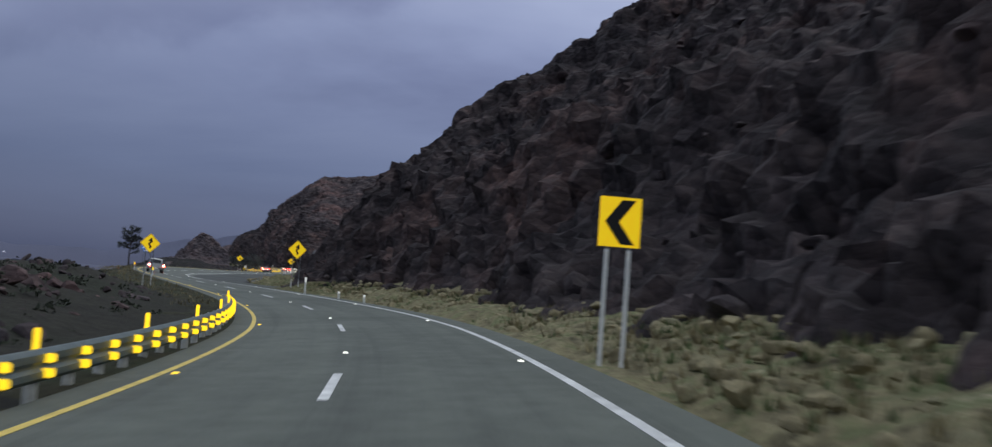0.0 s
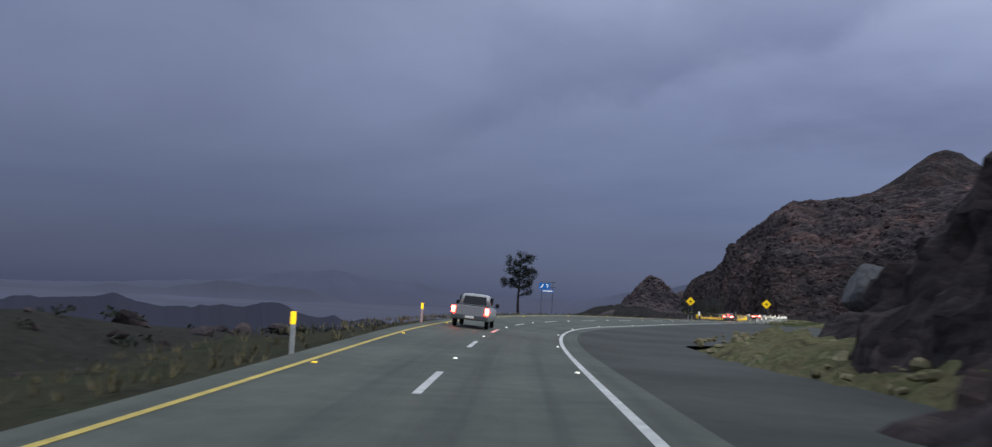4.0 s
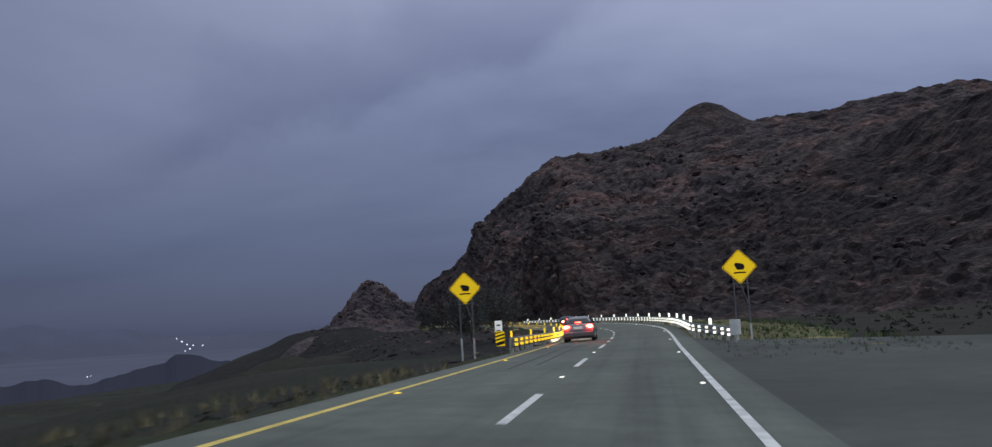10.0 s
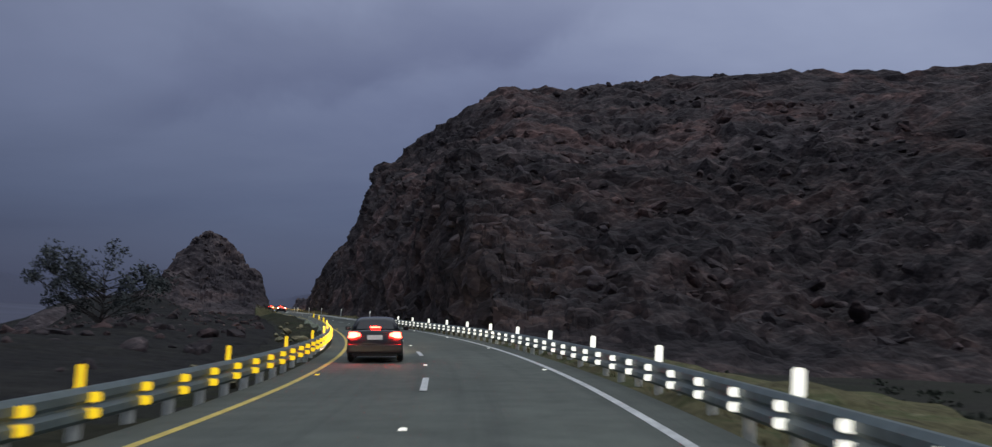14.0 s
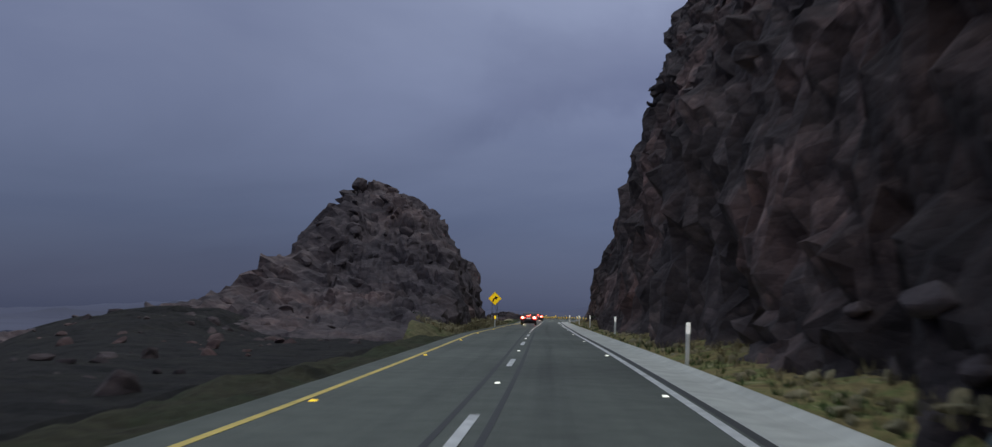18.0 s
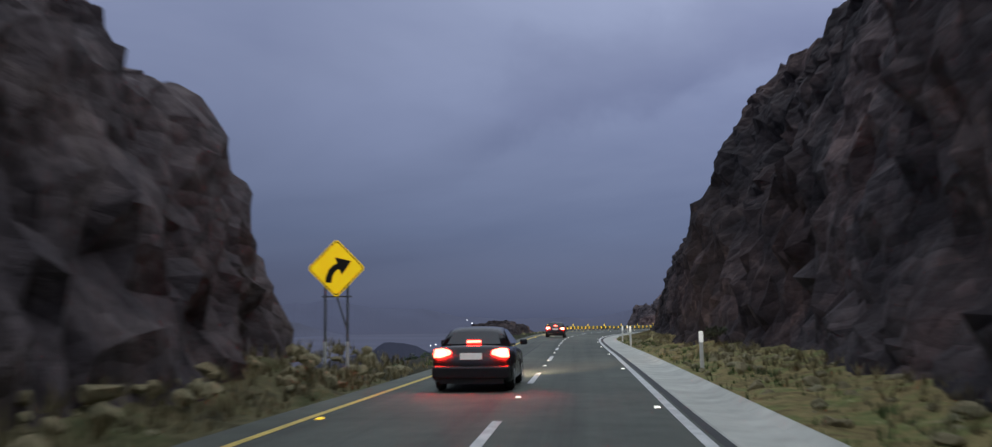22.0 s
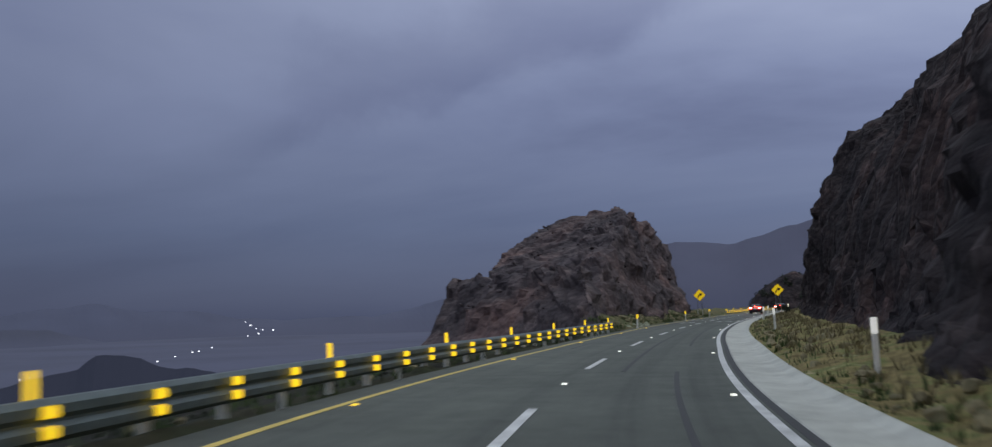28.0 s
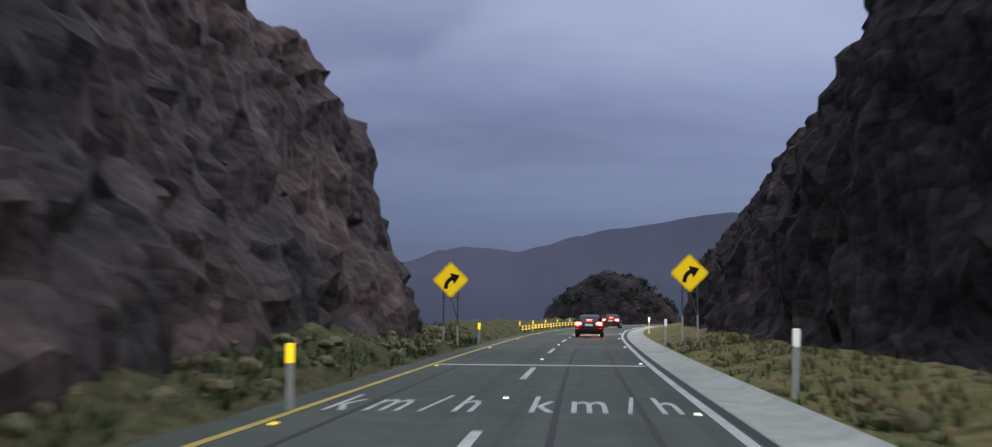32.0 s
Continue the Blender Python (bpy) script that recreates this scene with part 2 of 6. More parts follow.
def asphalt_mat(name, base, patch=0.25, tracks=False):
    m, t, bs = nodes_of(name)
    v = obj_coords(t)
    big = noise_node(t, v, 0.12, 4, 0.55, 0.3)
    mid = noise_node(t, v, 1.6, 5, 0.6)
    grain = noise_node(t, v, 60.0, 3, 0.7)
    r = ramp_node(t, [(0.3, tuple(c * (1 - patch) for c in base)), (0.7, tuple(c * (1 + patch) for c in base))])
    t.links.new(big, r.inputs[0])
    g = ramp_node(t, [(0.25, (0.78, 0.78, 0.78)), (0.75, (1.2, 1.2, 1.2))])
    t.links.new(mid, g.inputs[0])
    c = mix_col(t, 1.0, r.outputs[0], g.outputs[0], "MULTIPLY")
    g3 = ramp_node(t, [(0.3, (0.75, 0.75, 0.75)), (0.7, (1.25, 1.25, 1.25))])
    t.links.new(grain, g3.inputs[0])
    c = mix_col(t, 1.0, c, g3.outputs[0], "MULTIPLY")
    if tracks:
        # wear along the lanes: metres across and along the road lie in the UV map
        uv = t.nodes.new("ShaderNodeUVMap")
        mu = t.nodes.new("ShaderNodeMapping")
        mu.inputs["Scale"].default_value = (1.0, 0.012, 1.0)
        t.links.new(uv.outputs[0], mu.inputs[0])
        w1 = noise_node(t, mu.outputs[0], 1.3, 5, 0.6, 0.2)
        g4 = ramp_node(t, [(0.30, (0.70, 0.70, 0.71)), (0.48, (1.0, 1.0, 1.0)), (0.70, (1.16, 1.16, 1.14))])
        t.links.new(w1, g4.inputs[0])
        c = mix_col(t, 1.0, c, g4.outputs[0], "MULTIPLY")
    t.links.new(c, bs.inputs["Base Color"])
    bs.inputs["Roughness"].default_value = 0.78
    bs.inputs["Specular IOR Level"].default_value = 0.35
    bump(t, bs, grain, 0.35, 0.01)
    return m


M_ASPHALT = asphalt_mat("worn_asphalt", (0.106, 0.119, 0.100), 0.22, True)
M_PULLOFF = asphalt_mat("old_asphalt", (0.050, 0.056, 0.050), 0.4)
M_SEAL = plain("tar_seal", (0.040, 0.042, 0.042), 0.7)
M_WHITE = plain("white_road_paint", (0.80, 0.81, 0.79), 0.6, 0, 0.16, 3.0)
M_YELLOW = plain("yellow_road_paint", (0.82, 0.62, 0.13), 0.6, 0, 0.14, 3.0)
M_CONC = plain("pale_concrete", (0.64, 0.65, 0.59), 0.9, 0, 0.10, 1.4)
M_ROCK = rock_mat("brown_cliff_rock", (0.036, 0.031, 0.033), (0.069, 0.0583, 0.0605), (0.136, 0.113, 0.111), 1.05)
M_OUTCROP = rock_mat("outcrop_rock", (0.054, 0.046, 0.050), (0.094, 0.079, 0.083), (0.165, 0.138, 0.137), 1.0, 0.55)
M_RUBBLE = rock_mat("rubble_slope_rock", (0.019, 0.0162, 0.0176), (0.039, 0.0328, 0.035), (0.088, 0.072, 0.071))
M_STONE = soil_mat("verge_stone", ((0.16, 0.14, 0.085), (0.34, 0.295, 0.18), (0.28, 0.265, 0.165), (0.50, 0.445, 0.29)), 1.4)
M_GREYSTONE = soil_mat("grey_boulder", ((0.10, 0.105, 0.115), (0.17, 0.175, 0.185), (0.14, 0.145, 0.155), (0.22, 0.225, 0.235)), 0.9)
M_GRAVEL = soil_mat("dark_gravel", ((0.018, 0.018, 0.018), (0.031, 0.030, 0.030), (0.036, 0.035, 0.032), (0.056, 0.053, 0.050)), 0.5)
# paler verge tones partly hold headlamp light; the bank tone is a darker copy
M_VERGE = soil_mat("headlit_dry_grass_verge", ((0.13, 0.105, 0.05), (0.34, 0.275, 0.13), (0.20, 0.235, 0.085), (0.52, 0.44, 0.26)), 1.3)
M_BANK = soil_mat("dimmed_grassy_rubble_bank", ((0.060, 0.056, 0.036), (0.17, 0.155, 0.085), (0.11, 0.125, 0.060), (0.30, 0.265, 0.17)), 0.6)
M_PATCHY = soil_mat("headlit_patchy_weeds_and_rubble", ((0.07, 0.062, 0.042), (0.27, 0.24, 0.145), (0.16, 0.18, 0.090), (0.50, 0.44, 0.30)), 1.3)
M_SCRUB = soil_mat("dark_scrub_verge", ((0.026, 0.027, 0.020), (0.060, 0.058, 0.038), (0.044, 0.052, 0.030), (0.10, 0.092, 0.060)))
M_GROUND = soil_mat("desert_soil", ((0.022, 0.023, 0.021), (0.044, 0.043, 0.036), (0.036, 0.040, 0.029), (0.070, 0.064, 0.052)), 0.05)
M_PALE = soil_mat("pale_boulder", ((0.20, 0.215, 0.155), (0.42, 0.45, 0.34), (0.34, 0.375, 0.27), (0.52, 0.54, 0.42)), 1.1)
M_STEEL = plain("galvanised_steel", (0.135, 0.175, 0.178), 0.55, 0.3, 0.14, 5.0)
M_POSTW = plain("white_post_plastic", (0.84, 0.85, 0.82), 0.5, 0, 0.06)
M_POSTPALE = plain("pale_round_post", (0.60, 0.62, 0.57), 0.8, 0, 0.12)
# sign sheets glow by themselves, standing in for headlamp light on them
M_SIGNY = plain("yellow_reflective_sheet_glow", (0.85, 0.56, 0.01), 0.4, 0, 0.03, 4.0, 0.5)
M_SIGNK = plain("black_sign_print", (0.012, 0.012, 0.012), 0.5, 0, 0.05)
M_SIGNB = plain("blue_reflective_sheet_glow", (0.02, 0.16, 0.55), 0.4, 0, 0.04, 4.0, 0.35)
M_SIGNW = plain("white_reflective_sheet_glow", (0.80, 0.82, 0.80), 0.4, 0, 0.04, 4.0, 0.5)
# reflectors and bands emit: the headlamp light they would return is painted in
M_REFY = glow_mat("yellow_reflector_glow", (1.0, 0.66, 0.02), 0.95)
M_REFW = glow_mat("white_reflector_glow", (1.0, 1.0, 0.90), 1.0)
M_BAND = plain("white_reflective_band_glow", (0.85, 0.86, 0.82), 0.4, 0, 0.04, 6.0, 0.42)
M_GREYM = plain("dull_metal", (0.24, 0.25, 0.26), 0.5, 0.6)
M_LEAF = plain("dark_foliage", (0.075, 0.088, 0.085), 0.8, 0, 0.3, 1.5)
M_BARK = plain("dark_bark", (0.06, 0.05, 0.045), 0.95, 0, 0.25)
M_BUSH = plain("grey_green_bush", (0.05, 0.062, 0.04), 0.9, 0, 0.3, 2.0)
M_GRASS = plain("straw_grass", (0.29, 0.245, 0.13), 0.9, 0, 0.3, 1.2)
M_GRASSG = plain("green_grass", (0.10, 0.15, 0.05), 0.9, 0, 0.3, 1.2)

# ---- geometry helpers ----


def mesh_ob(name, verts, faces, mat, parent=None, smooth=False, label="", category="", group="", kind=""):
    me = bpy.data.meshes.new(name)
    me.from_pydata([tuple(v) for v in verts], [], [tuple(f) for f in faces])
    if mat:
        me.materials.append(mat)
    if smooth:
        me.polygons.foreach_set("use_smooth", [True] * len(me.polygons))
    me.update()
    ob = new(name, me)
    if parent:
        ob.parent = parent
    return tagged(ob, label, category, group, kind)


def part(name, bm, mat, parent, label=""):
    me = bpy.data.meshes.new(name)
    bm.to_mesh(me)
    bm.free()
    me.materials.append(mat)
    ob = new(name, me)
    ob.parent = parent
    return tagged(ob, label)


def box_bm(x0, y0, z0, x1, y1, z1, bevel=0.0):
    bm = bmesh.new()
    bmesh.ops.create_cube(bm, size=1.0)
    bmesh.ops.scale(bm, vec=(x1 - x0, y1 - y0, z1 - z0), verts=bm.verts)
    bmesh.ops.translate(bm, vec=((x0 + x1) / 2, (y0 + y1) / 2, (z0 + z1) / 2), verts=bm.verts)
    if bevel:
        bmesh.ops.bevel(bm, geom=bm.edges[:], offset=bevel, segments=2, affect="EDGES", profile=0.5)
    return bm


def cyl_bm(r0, r1, h, n=10, z0=0.0):
    bm = bmesh.new()
    bmesh.ops.create_cone(bm, cap_ends=True, segments=n, radius1=r0, radius2=r1, depth=h)
    bmesh.ops.translate(bm, vec=(0, 0, z0 + h / 2), verts=bm.verts)
    return bm


def poly_bm(points, y0, y1, bevel=0.0):
    """A flat outline in x and z, pulled from y0 to y1."""
    bm = bmesh.new()
    vs_ = [bm.verts.new((x, y0, z)) for x, z in points]
    f = bm.faces.new(vs_)
    r = bmesh.ops.extrude_face_region(bm, geom=[f])
    bmesh.ops.translate(bm, vec=(0, y1 - y0, 0), verts=[g for g in r["geom"] if isinstance(g, bmesh.types.BMVert)])
    bmesh.ops.recalc_face_normals(bm, faces=bm.faces[:])
    if bevel:
        bmesh.ops.bevel(bm, geom=bm.edges[:], offset=bevel, segments=2, affect="EDGES")
    return bm


def rnd_hash(ix, iy, iz, seed):
    h = (ix.astype(np.int64) * 374761393 + iy.astype(np.int64) * 668265263 + iz.astype(np.int64) * 2147483647 + seed * 974711) & 0xFFFFFFFF
    h = ((h ^ (h >> 13)) * 1274126177) & 0xFFFFFFFF
    h = ((h ^ (h >> 16)) * 2246822519) & 0xFFFFFFFF
    return ((h ^ (h >> 15)) & 0xFFFFFF) / float(0x1000000)


def vnoise(p, scale, seed=0):
    """Value noise, -1 to 1, of points p (n, 3)."""
    q = p / scale
    i = np.floor(q).astype(np.int64)
    f = q - i
    f = f * f * (3 - 2 * f)
    out = np.zeros(len(p))
    for dx in (0, 1):
        for dy in (0, 1):
            for dz in (0, 1):
                w = np.where(dx, f[:, 0], 1 - f[:, 0]) * np.where(dy, f[:, 1], 1 - f[:, 1]) * np.where(dz, f[:, 2], 1 - f[:, 2])
                out += w * rnd_hash(i[:, 0] + dx, i[:, 1] + dy, i[:, 2] + dz, seed)
    return out * 2 - 1


def fbm(p, scale, octaves=4, seed=0, gain=0.5):
    a, out = 1.0, np.zeros(len(p))
    for k in range(octaves):
        out += a * vnoise(p, scale / 2 ** k, seed + k * 17)
        a *= gain
    return out


def cells(p, scale, seed=0):
    """Distance to the nearest of jittered cell points (in cells), and that cell's random value."""
    q = p / scale
    i = np.floor(q).astype(np.int64)
    best, val = np.full(len(p), 9.0), np.zeros(len(p))
    for dx in (-1, 0, 1):
        for dy in (-1, 0, 1):
            for dz in (-1, 0, 1):
                c = i + np.array((dx, dy, dz))
                j = np.stack([rnd_hash(c[:, 0], c[:, 1], c[:, 2], seed + k) for k in (1, 2, 3)], 1)
                dd = np.sqrt(((c + j - q) ** 2).sum(1))
                m = dd < best
                best = np.where(m, dd, best)
                val = np.where(m, rnd_hash(c[:, 0], c[:, 1], c[:, 2], seed + 9), val)
    return best, val


def grid_faces(n, m):
    a = np.arange(n * m).reshape(n, m)
    return np.stack([a[:-1, :-1].ravel(), a[1:, :-1].ravel(), a[1:, 1:].ravel(), a[:-1, 1:].ravel()], 1)


# ---- the road's line: knots of its centre, in metres ----
KNOTS = [(2.5, -92.0, 0.55), (-0.6, -42.0, 0.30), (-1.95, -0.7, 0.06), (-7.85, 39.0, -0.22), (-22.25, 77.15, -0.38), (-39.8, 114.8, -0.41),
         (-54.0, 154.83, -0.39), (-58.8, 197.7, -0.38), (-61.1, 241.3, -0.41), (-64.5, 285.2, -0.37), (-73.8, 328.7, -0.20),
         (-89.5, 371.1, 0.04), (-107.9, 413.2, 0.26), (-126.5, 455.3, 0.32), (-144.8, 497.5, 0.27), (-162.9, 539.75, 0.27),
         (-176.8, 583.6, 0.30), (-182.6, 629.4, 0.30), (-183.6, 675.5, 0.31), (-183.5, 733.2, 0.33), (-181.0, 772.0, 0.33),
         (-174.0, 812.0, 0.3), (-158.0, 850.0, 0.2), (-130.0, 884.0, 0.0)]
# cross fall: distance along the road, fall to the right per metre
FALL = [(-90, -0.07), (40, -0.07), (65, -0.05), (91, -0.02), (122, 0.055), (154, 0.078), (186, 0.10), (208, 0.07), (236, 0.03), (258, 0.0),
        (280, -0.05), (318, -0.06), (351, -0.05), (386, -0.01), (432, 0.0), (523, 0.0), (546, 0.015), (581, 0.055), (606, 0.06), (630, 0.03), (655, 0.005),
        (710, 0.0), (1000, 0.0)]


def spline(t, y):
    n = len(t)
    h = np.diff(t)
    a = np.zeros((n, n))
    r = np.zeros(n)
    a[0, 0] = a[-1, -1] = 1
    for k in range(1, n - 1):
        a[k, k - 1], a[k, k], a[k, k + 1] = h[k - 1], 2 * (h[k - 1] + h[k]), h[k]
        r[k] = 6 * ((y[k + 1] - y[k]) / h[k] - (y[k] - y[k - 1]) / h[k - 1])
    mm = np.linalg.solve(a, r)

    def at(x):
        k = np.clip(np.searchsorted(t, x) - 1, 0, n - 2)
        u, v = t[k + 1] - x, x - t[k]
        return (mm[k] * u ** 3 + mm[k + 1] * v ** 3) / (6 * h[k]) + (y[k] / h[k] - mm[k] * h[k] / 6) * u + (y[k + 1] / h[k] - mm[k + 1] * h[k] / 6) * v
    return at


kn = np.array(KNOTS)
kt = np.concatenate([[0], np.cumsum(np.hypot(np.diff(kn[:, 0]), np.diff(kn[:, 1])))])
fine_t = np.arange(0, kt[-1], 0.25)
RX, RY, RZ = (spline(kt, kn[:, k])(fine_t) for k in range(3))
RS = np.concatenate([[0], np.cumsum(np.hypot(np.diff(RX), np.diff(RY)))])
RS = RS - np.interp(kt[2], fine_t, RS)
RTX, RTY = np.gradient(RX, RS), np.gradient(RY, RS)
# the carriageway swings slightly to either side of that line: distance along it, metres to the right
SWING = [(-100, 0.0), (550, 0.0), (575, -0.25), (604, -0.55), (628, -0.4), (652, 0.05), (676, 0.05), (700, -0.2), (722, 0.15), (740, 0.5), (755, 0.8), (790, 1.0), (2000, 1.0)]
sw = np.array(SWING)
swing = np.interp(RS, sw[:, 0], sw[:, 1])
swing = np.convolve(np.pad(swing, 40, mode="edge"), np.ones(81) / 81, mode="valid")
RX, RY = RX + swing * RTY, RY - swing * RTX
RTX, RTY = np.gradient(RX, RS), np.gradient(RY, RS)
RTX, RTY = RTX / np.hypot(RTX, RTY), RTY / np.hypot(RTX, RTY)
# the painted edges are not quite parallel: distance along the road, metres that the left and the right edge are off
EDGES = [(-90, 0.05, 0.3), (12, 0.07, 0.32), (32, 0.22, 0.38), (53, 0.12, 0.04), (73, 0.08, -0.18), (97, 0.09, -0.1), (150, -0.1, 0.1), (177, -0.24, 0.24), (205, -0.05, 0.0), (250, 0.1, 0.0),
         (289, -0.06, 0.25), (340, 0.1, 0.2), (377, 0.18, 0.16), (401, 0.1, 0.05), (425, -0.1, -0.07), (448, -0.38, -0.25), (470, -0.1, -0.3), (494, -0.1, -0.45), (517, 0.08, -0.48), (540, 0.1, -0.46),
         (575, 0.0, -0.3), (604, 0.0, -0.1), (630, -0.15, 0.08), (652, -0.05, 0.12), (676, 0.0, -0.1), (700, -0.2, -0.08), (722, 0.0, 0.0), (900, 0.0, 0.0)]
ed = np.array(EDGES)
fall = np.array(FALL)


def on_road(s, o, dz=0.0):
    """World places from metres along the road, metres to the right of its centre line and metres over it."""
    s, o, dz = np.broadcast_arrays(np.asarray(s, float), np.asarray(o, float), np.asarray(dz, float))
    side_w = np.where(o < 0, np.interp(s, ed[:, 0], ed[:, 1]), np.interp(s, ed[:, 0], ed[:, 2]))
    o = o + side_w * np.clip((np.abs(o) - 0.4) / 2.4, 0, 1) * np.clip((5.6 - np.abs(o)) / 0.8, 0, 1)
    x, y, z = (np.interp(s, RS, a) for a in (RX, RY, RZ))
    tx, ty = np.interp(s, RS, RTX), np.interp(s, RS, RTY)
    return np.stack([x + o * ty, y - o * tx, z + dz - np.interp(s, fall[:, 0], fall[:, 1]) * np.clip(o, -4.5, 6.0)], -1)


def stand(s, o, dz=0.0, turn=0.0):
    """An upright pose there, whose y axis runs along the road."""
    p = on_road(s, o, dz)
    a = math.degrees(math.atan2(-np.interp(s, RS, RTX), np.interp(s, RS, RTY)))
    return pose(p[0], p[1], p[2], 0, 0, a + turn)


def strip(name, s0, s1, ds, os_, dz, mat, parent=None, **tags):
    """A sheet swept along the road through the offsets os_ at heights dz."""
    ss = np.linspace(s0, s1, max(2, int(round((s1 - s0) / ds)) + 1))
    g = on_road(ss[:, None], np.array(os_)[None, :], np.array(dz)[None, :])
    return mesh_ob(name, g.reshape(-1, 3), grid_faces(len(ss), len(os_)), mat, parent, **tags)


def slab(name, s0, s1, ds, o0, o1, z0, z1, mat, parent=None, **tags):
    """A closed bar swept along the road."""
    ss = np.linspace(s0, s1, max(2, int(round((s1 - s0) / ds)) + 1))
    ring = np.array([(o0, z0), (o0, z1), (o1, z1), (o1, z0)])
    g = on_road(ss[:, None], ring[None, :, 0], ring[None, :, 1]).reshape(-1, 3)
    n = len(ss)
    fs = [(i * 4 + k, i * 4 + (k + 1) % 4, (i + 1) * 4 + (k + 1) % 4, (i + 1) * 4 + k) for i in range(n - 1) for k in range(4)]
    fs += [(3, 2, 1, 0), (4 * n - 4, 4 * n - 3, 4 * n - 2, 4 * n - 1)]
    return mesh_ob(name, g, fs, mat, parent, **tags)


def nearest(x, y):
    """Metres along the road and to its right for places x, y."""
    s, o = np.empty(len(x)), np.empty(len(x))
    for a in range(0, len(x), 4000):
        b = slice(a, a + 4000)
        k = np.argmin((x[b, None] - RX[None, ::8]) ** 2 + (y[b, None] - RY[None, ::8]) ** 2, 1) * 8
        s[b] = RS[k]
        o[b] = (x[b] - RX[k]) * RTY[k] - (y[b] - RY[k]) * RTX[k]
    return s, o


def smooth01(x, a, b):
    u = np.clip((x - a) / (b - a), 0, 1)
    return u * u * (3 - 2 * u)


def bump01(x, a, b, c, d):
    return smooth01(x, a, b) * (1 - smooth01(x, c, d))


# ---- ground: one sheet from the road's edge to the horizon ----


def ground_height(s, o, x, y):
    p = np.stack([x, y, np.zeros_like(x)], 1)
    n1 = fbm(p, 60, 4, 5)
    n2 = fbm(p, 9, 3, 11)
    d = np.abs(o)
    near = -0.45 + 0.10 * n2 * smooth01(d, 8, 16)
    drop = -24 * smooth01(d, 14, 120) - 45 * smooth01(d, 120, 700)
    hold = bump01(s, 265, 335, 500, 530)
    drop_l = drop * (1 - 0.92 * hold * (1 - smooth01(d, 16, 70)))
    berm = 1.1 * bump01(s, -60, 30, 75, 190) * bump01(d, 6.5, 12, 16, 32) - 1.2 * bump01(s, 262, 290, 460, 490) * smooth01(d, 6, 12) - 3.0 * bump01(s, 300, 330, 460, 500) * smooth01(d, 16, 30)
    shelf = bump01(s, 105, 135, 235, 268) + bump01(s, 512, 530, 675, 700)
    drop_l = drop_l - 4.2 * shelf * smooth01(d, 7.2, 20)
    zl = near + drop_l + berm * (1 + 0.5 * n2) + n1 * (2.0 - 1.4 * hold * (1 - smooth01(d, 70, 160))) * smooth01(d, 20, 90)
    rise = 30 * smooth01(o, 45, 190) * (1 - smooth01(d, 700, 1500))
    zr = near - 0.25 * smooth01(o, 9, 14) - 1.0 * bump01(s, 95, 125, 232, 262) * smooth01(o, 3.5, 6) + rise + n1 * 3.0 * smooth01(d, 30, 120) - 60 * smooth01(d, 900, 2500)
    return np.where(o < 0, zl, zr)


def spread(lo, hi, step, far, grow=1.22):
    a = list(np.arange(lo, hi + step / 2, step))
    st = step
    while a[-1] < far:
        st *= grow
        a.append(a[-1] + st)
    st = step
    while a[0] > -far:
        st *= grow
        a.insert(0, a[0] - st)
    return np.array(a)


gx, gy = spread(-300, 130, 3.2, 4600), spread(-90, 900, 3.2, 4600)
GX, GY = (a.ravel() for a in np.meshgrid(gx, gy, indexing="ij"))
gs, go = nearest(GX, GY)
gz = ground_height(gs, go, GX, GY) + np.interp(gs, RS, RZ)
gf = grid_faces(len(gx), len(gy))
ground = mesh_ob("ground", np.stack([GX, GY, gz], 1), gf, M_GROUND, smooth=True,
                 label="dark desert ground with dry scrub falling to a misty valley", category="ground", kind="structure")

# ---- road ----
road = strip("road", -85, 875, 1.0, [-3.75, -3.2, -1.5, 0, 1.5, 3.2, 4.1], [0] * 7, M_ASPHALT,
             label="worn grey two-lane asphalt highway with painted lines", category="road", kind="structure")
# past the start of the gutter the asphalt ends at the slabs
for k, s in enumerate(np.linspace(-85, 875, 961)):
    if 392.5 < s < 842:
        road.data.vertices[k * 7 + 6].co = on_road(s, 3.575, 0.0)
road_uv = road.data.uv_layers.new(name="UVMap")
r_cols, r_rows = np.array([-3.75, -3.2, -1.5, 0, 1.5, 3.2, 4.1]), np.linspace(-85, 875, 961)
loop_v = np.empty(len(road.data.loops), dtype=np.int32)
road.data.loops.foreach_get("vertex_index", loop_v)
road_uv.data.foreach_set("uv", np.stack([r_cols[loop_v % 7], r_rows[loop_v // 7]], 1).astype(np.float32).ravel())
L_O, R_O = -3.02, 3.28
slab("edge_line", -80, 870, 1.0, L_O - 0.07, L_O + 0.07, 0.002, 0.006, M_YELLOW, road, label="solid yellow edge line")
slab("edge_line", -80, 870, 1.0, R_O - 0.08, R_O + 0.08, 0.002, 0.006, M_WHITE, road, label="solid white edge line")
# ---- rock masses ----


def interp_pts(pts):
    a = np.array(pts, float)
    return lambda x: np.interp(x, a[:, 0], a[:, 1])


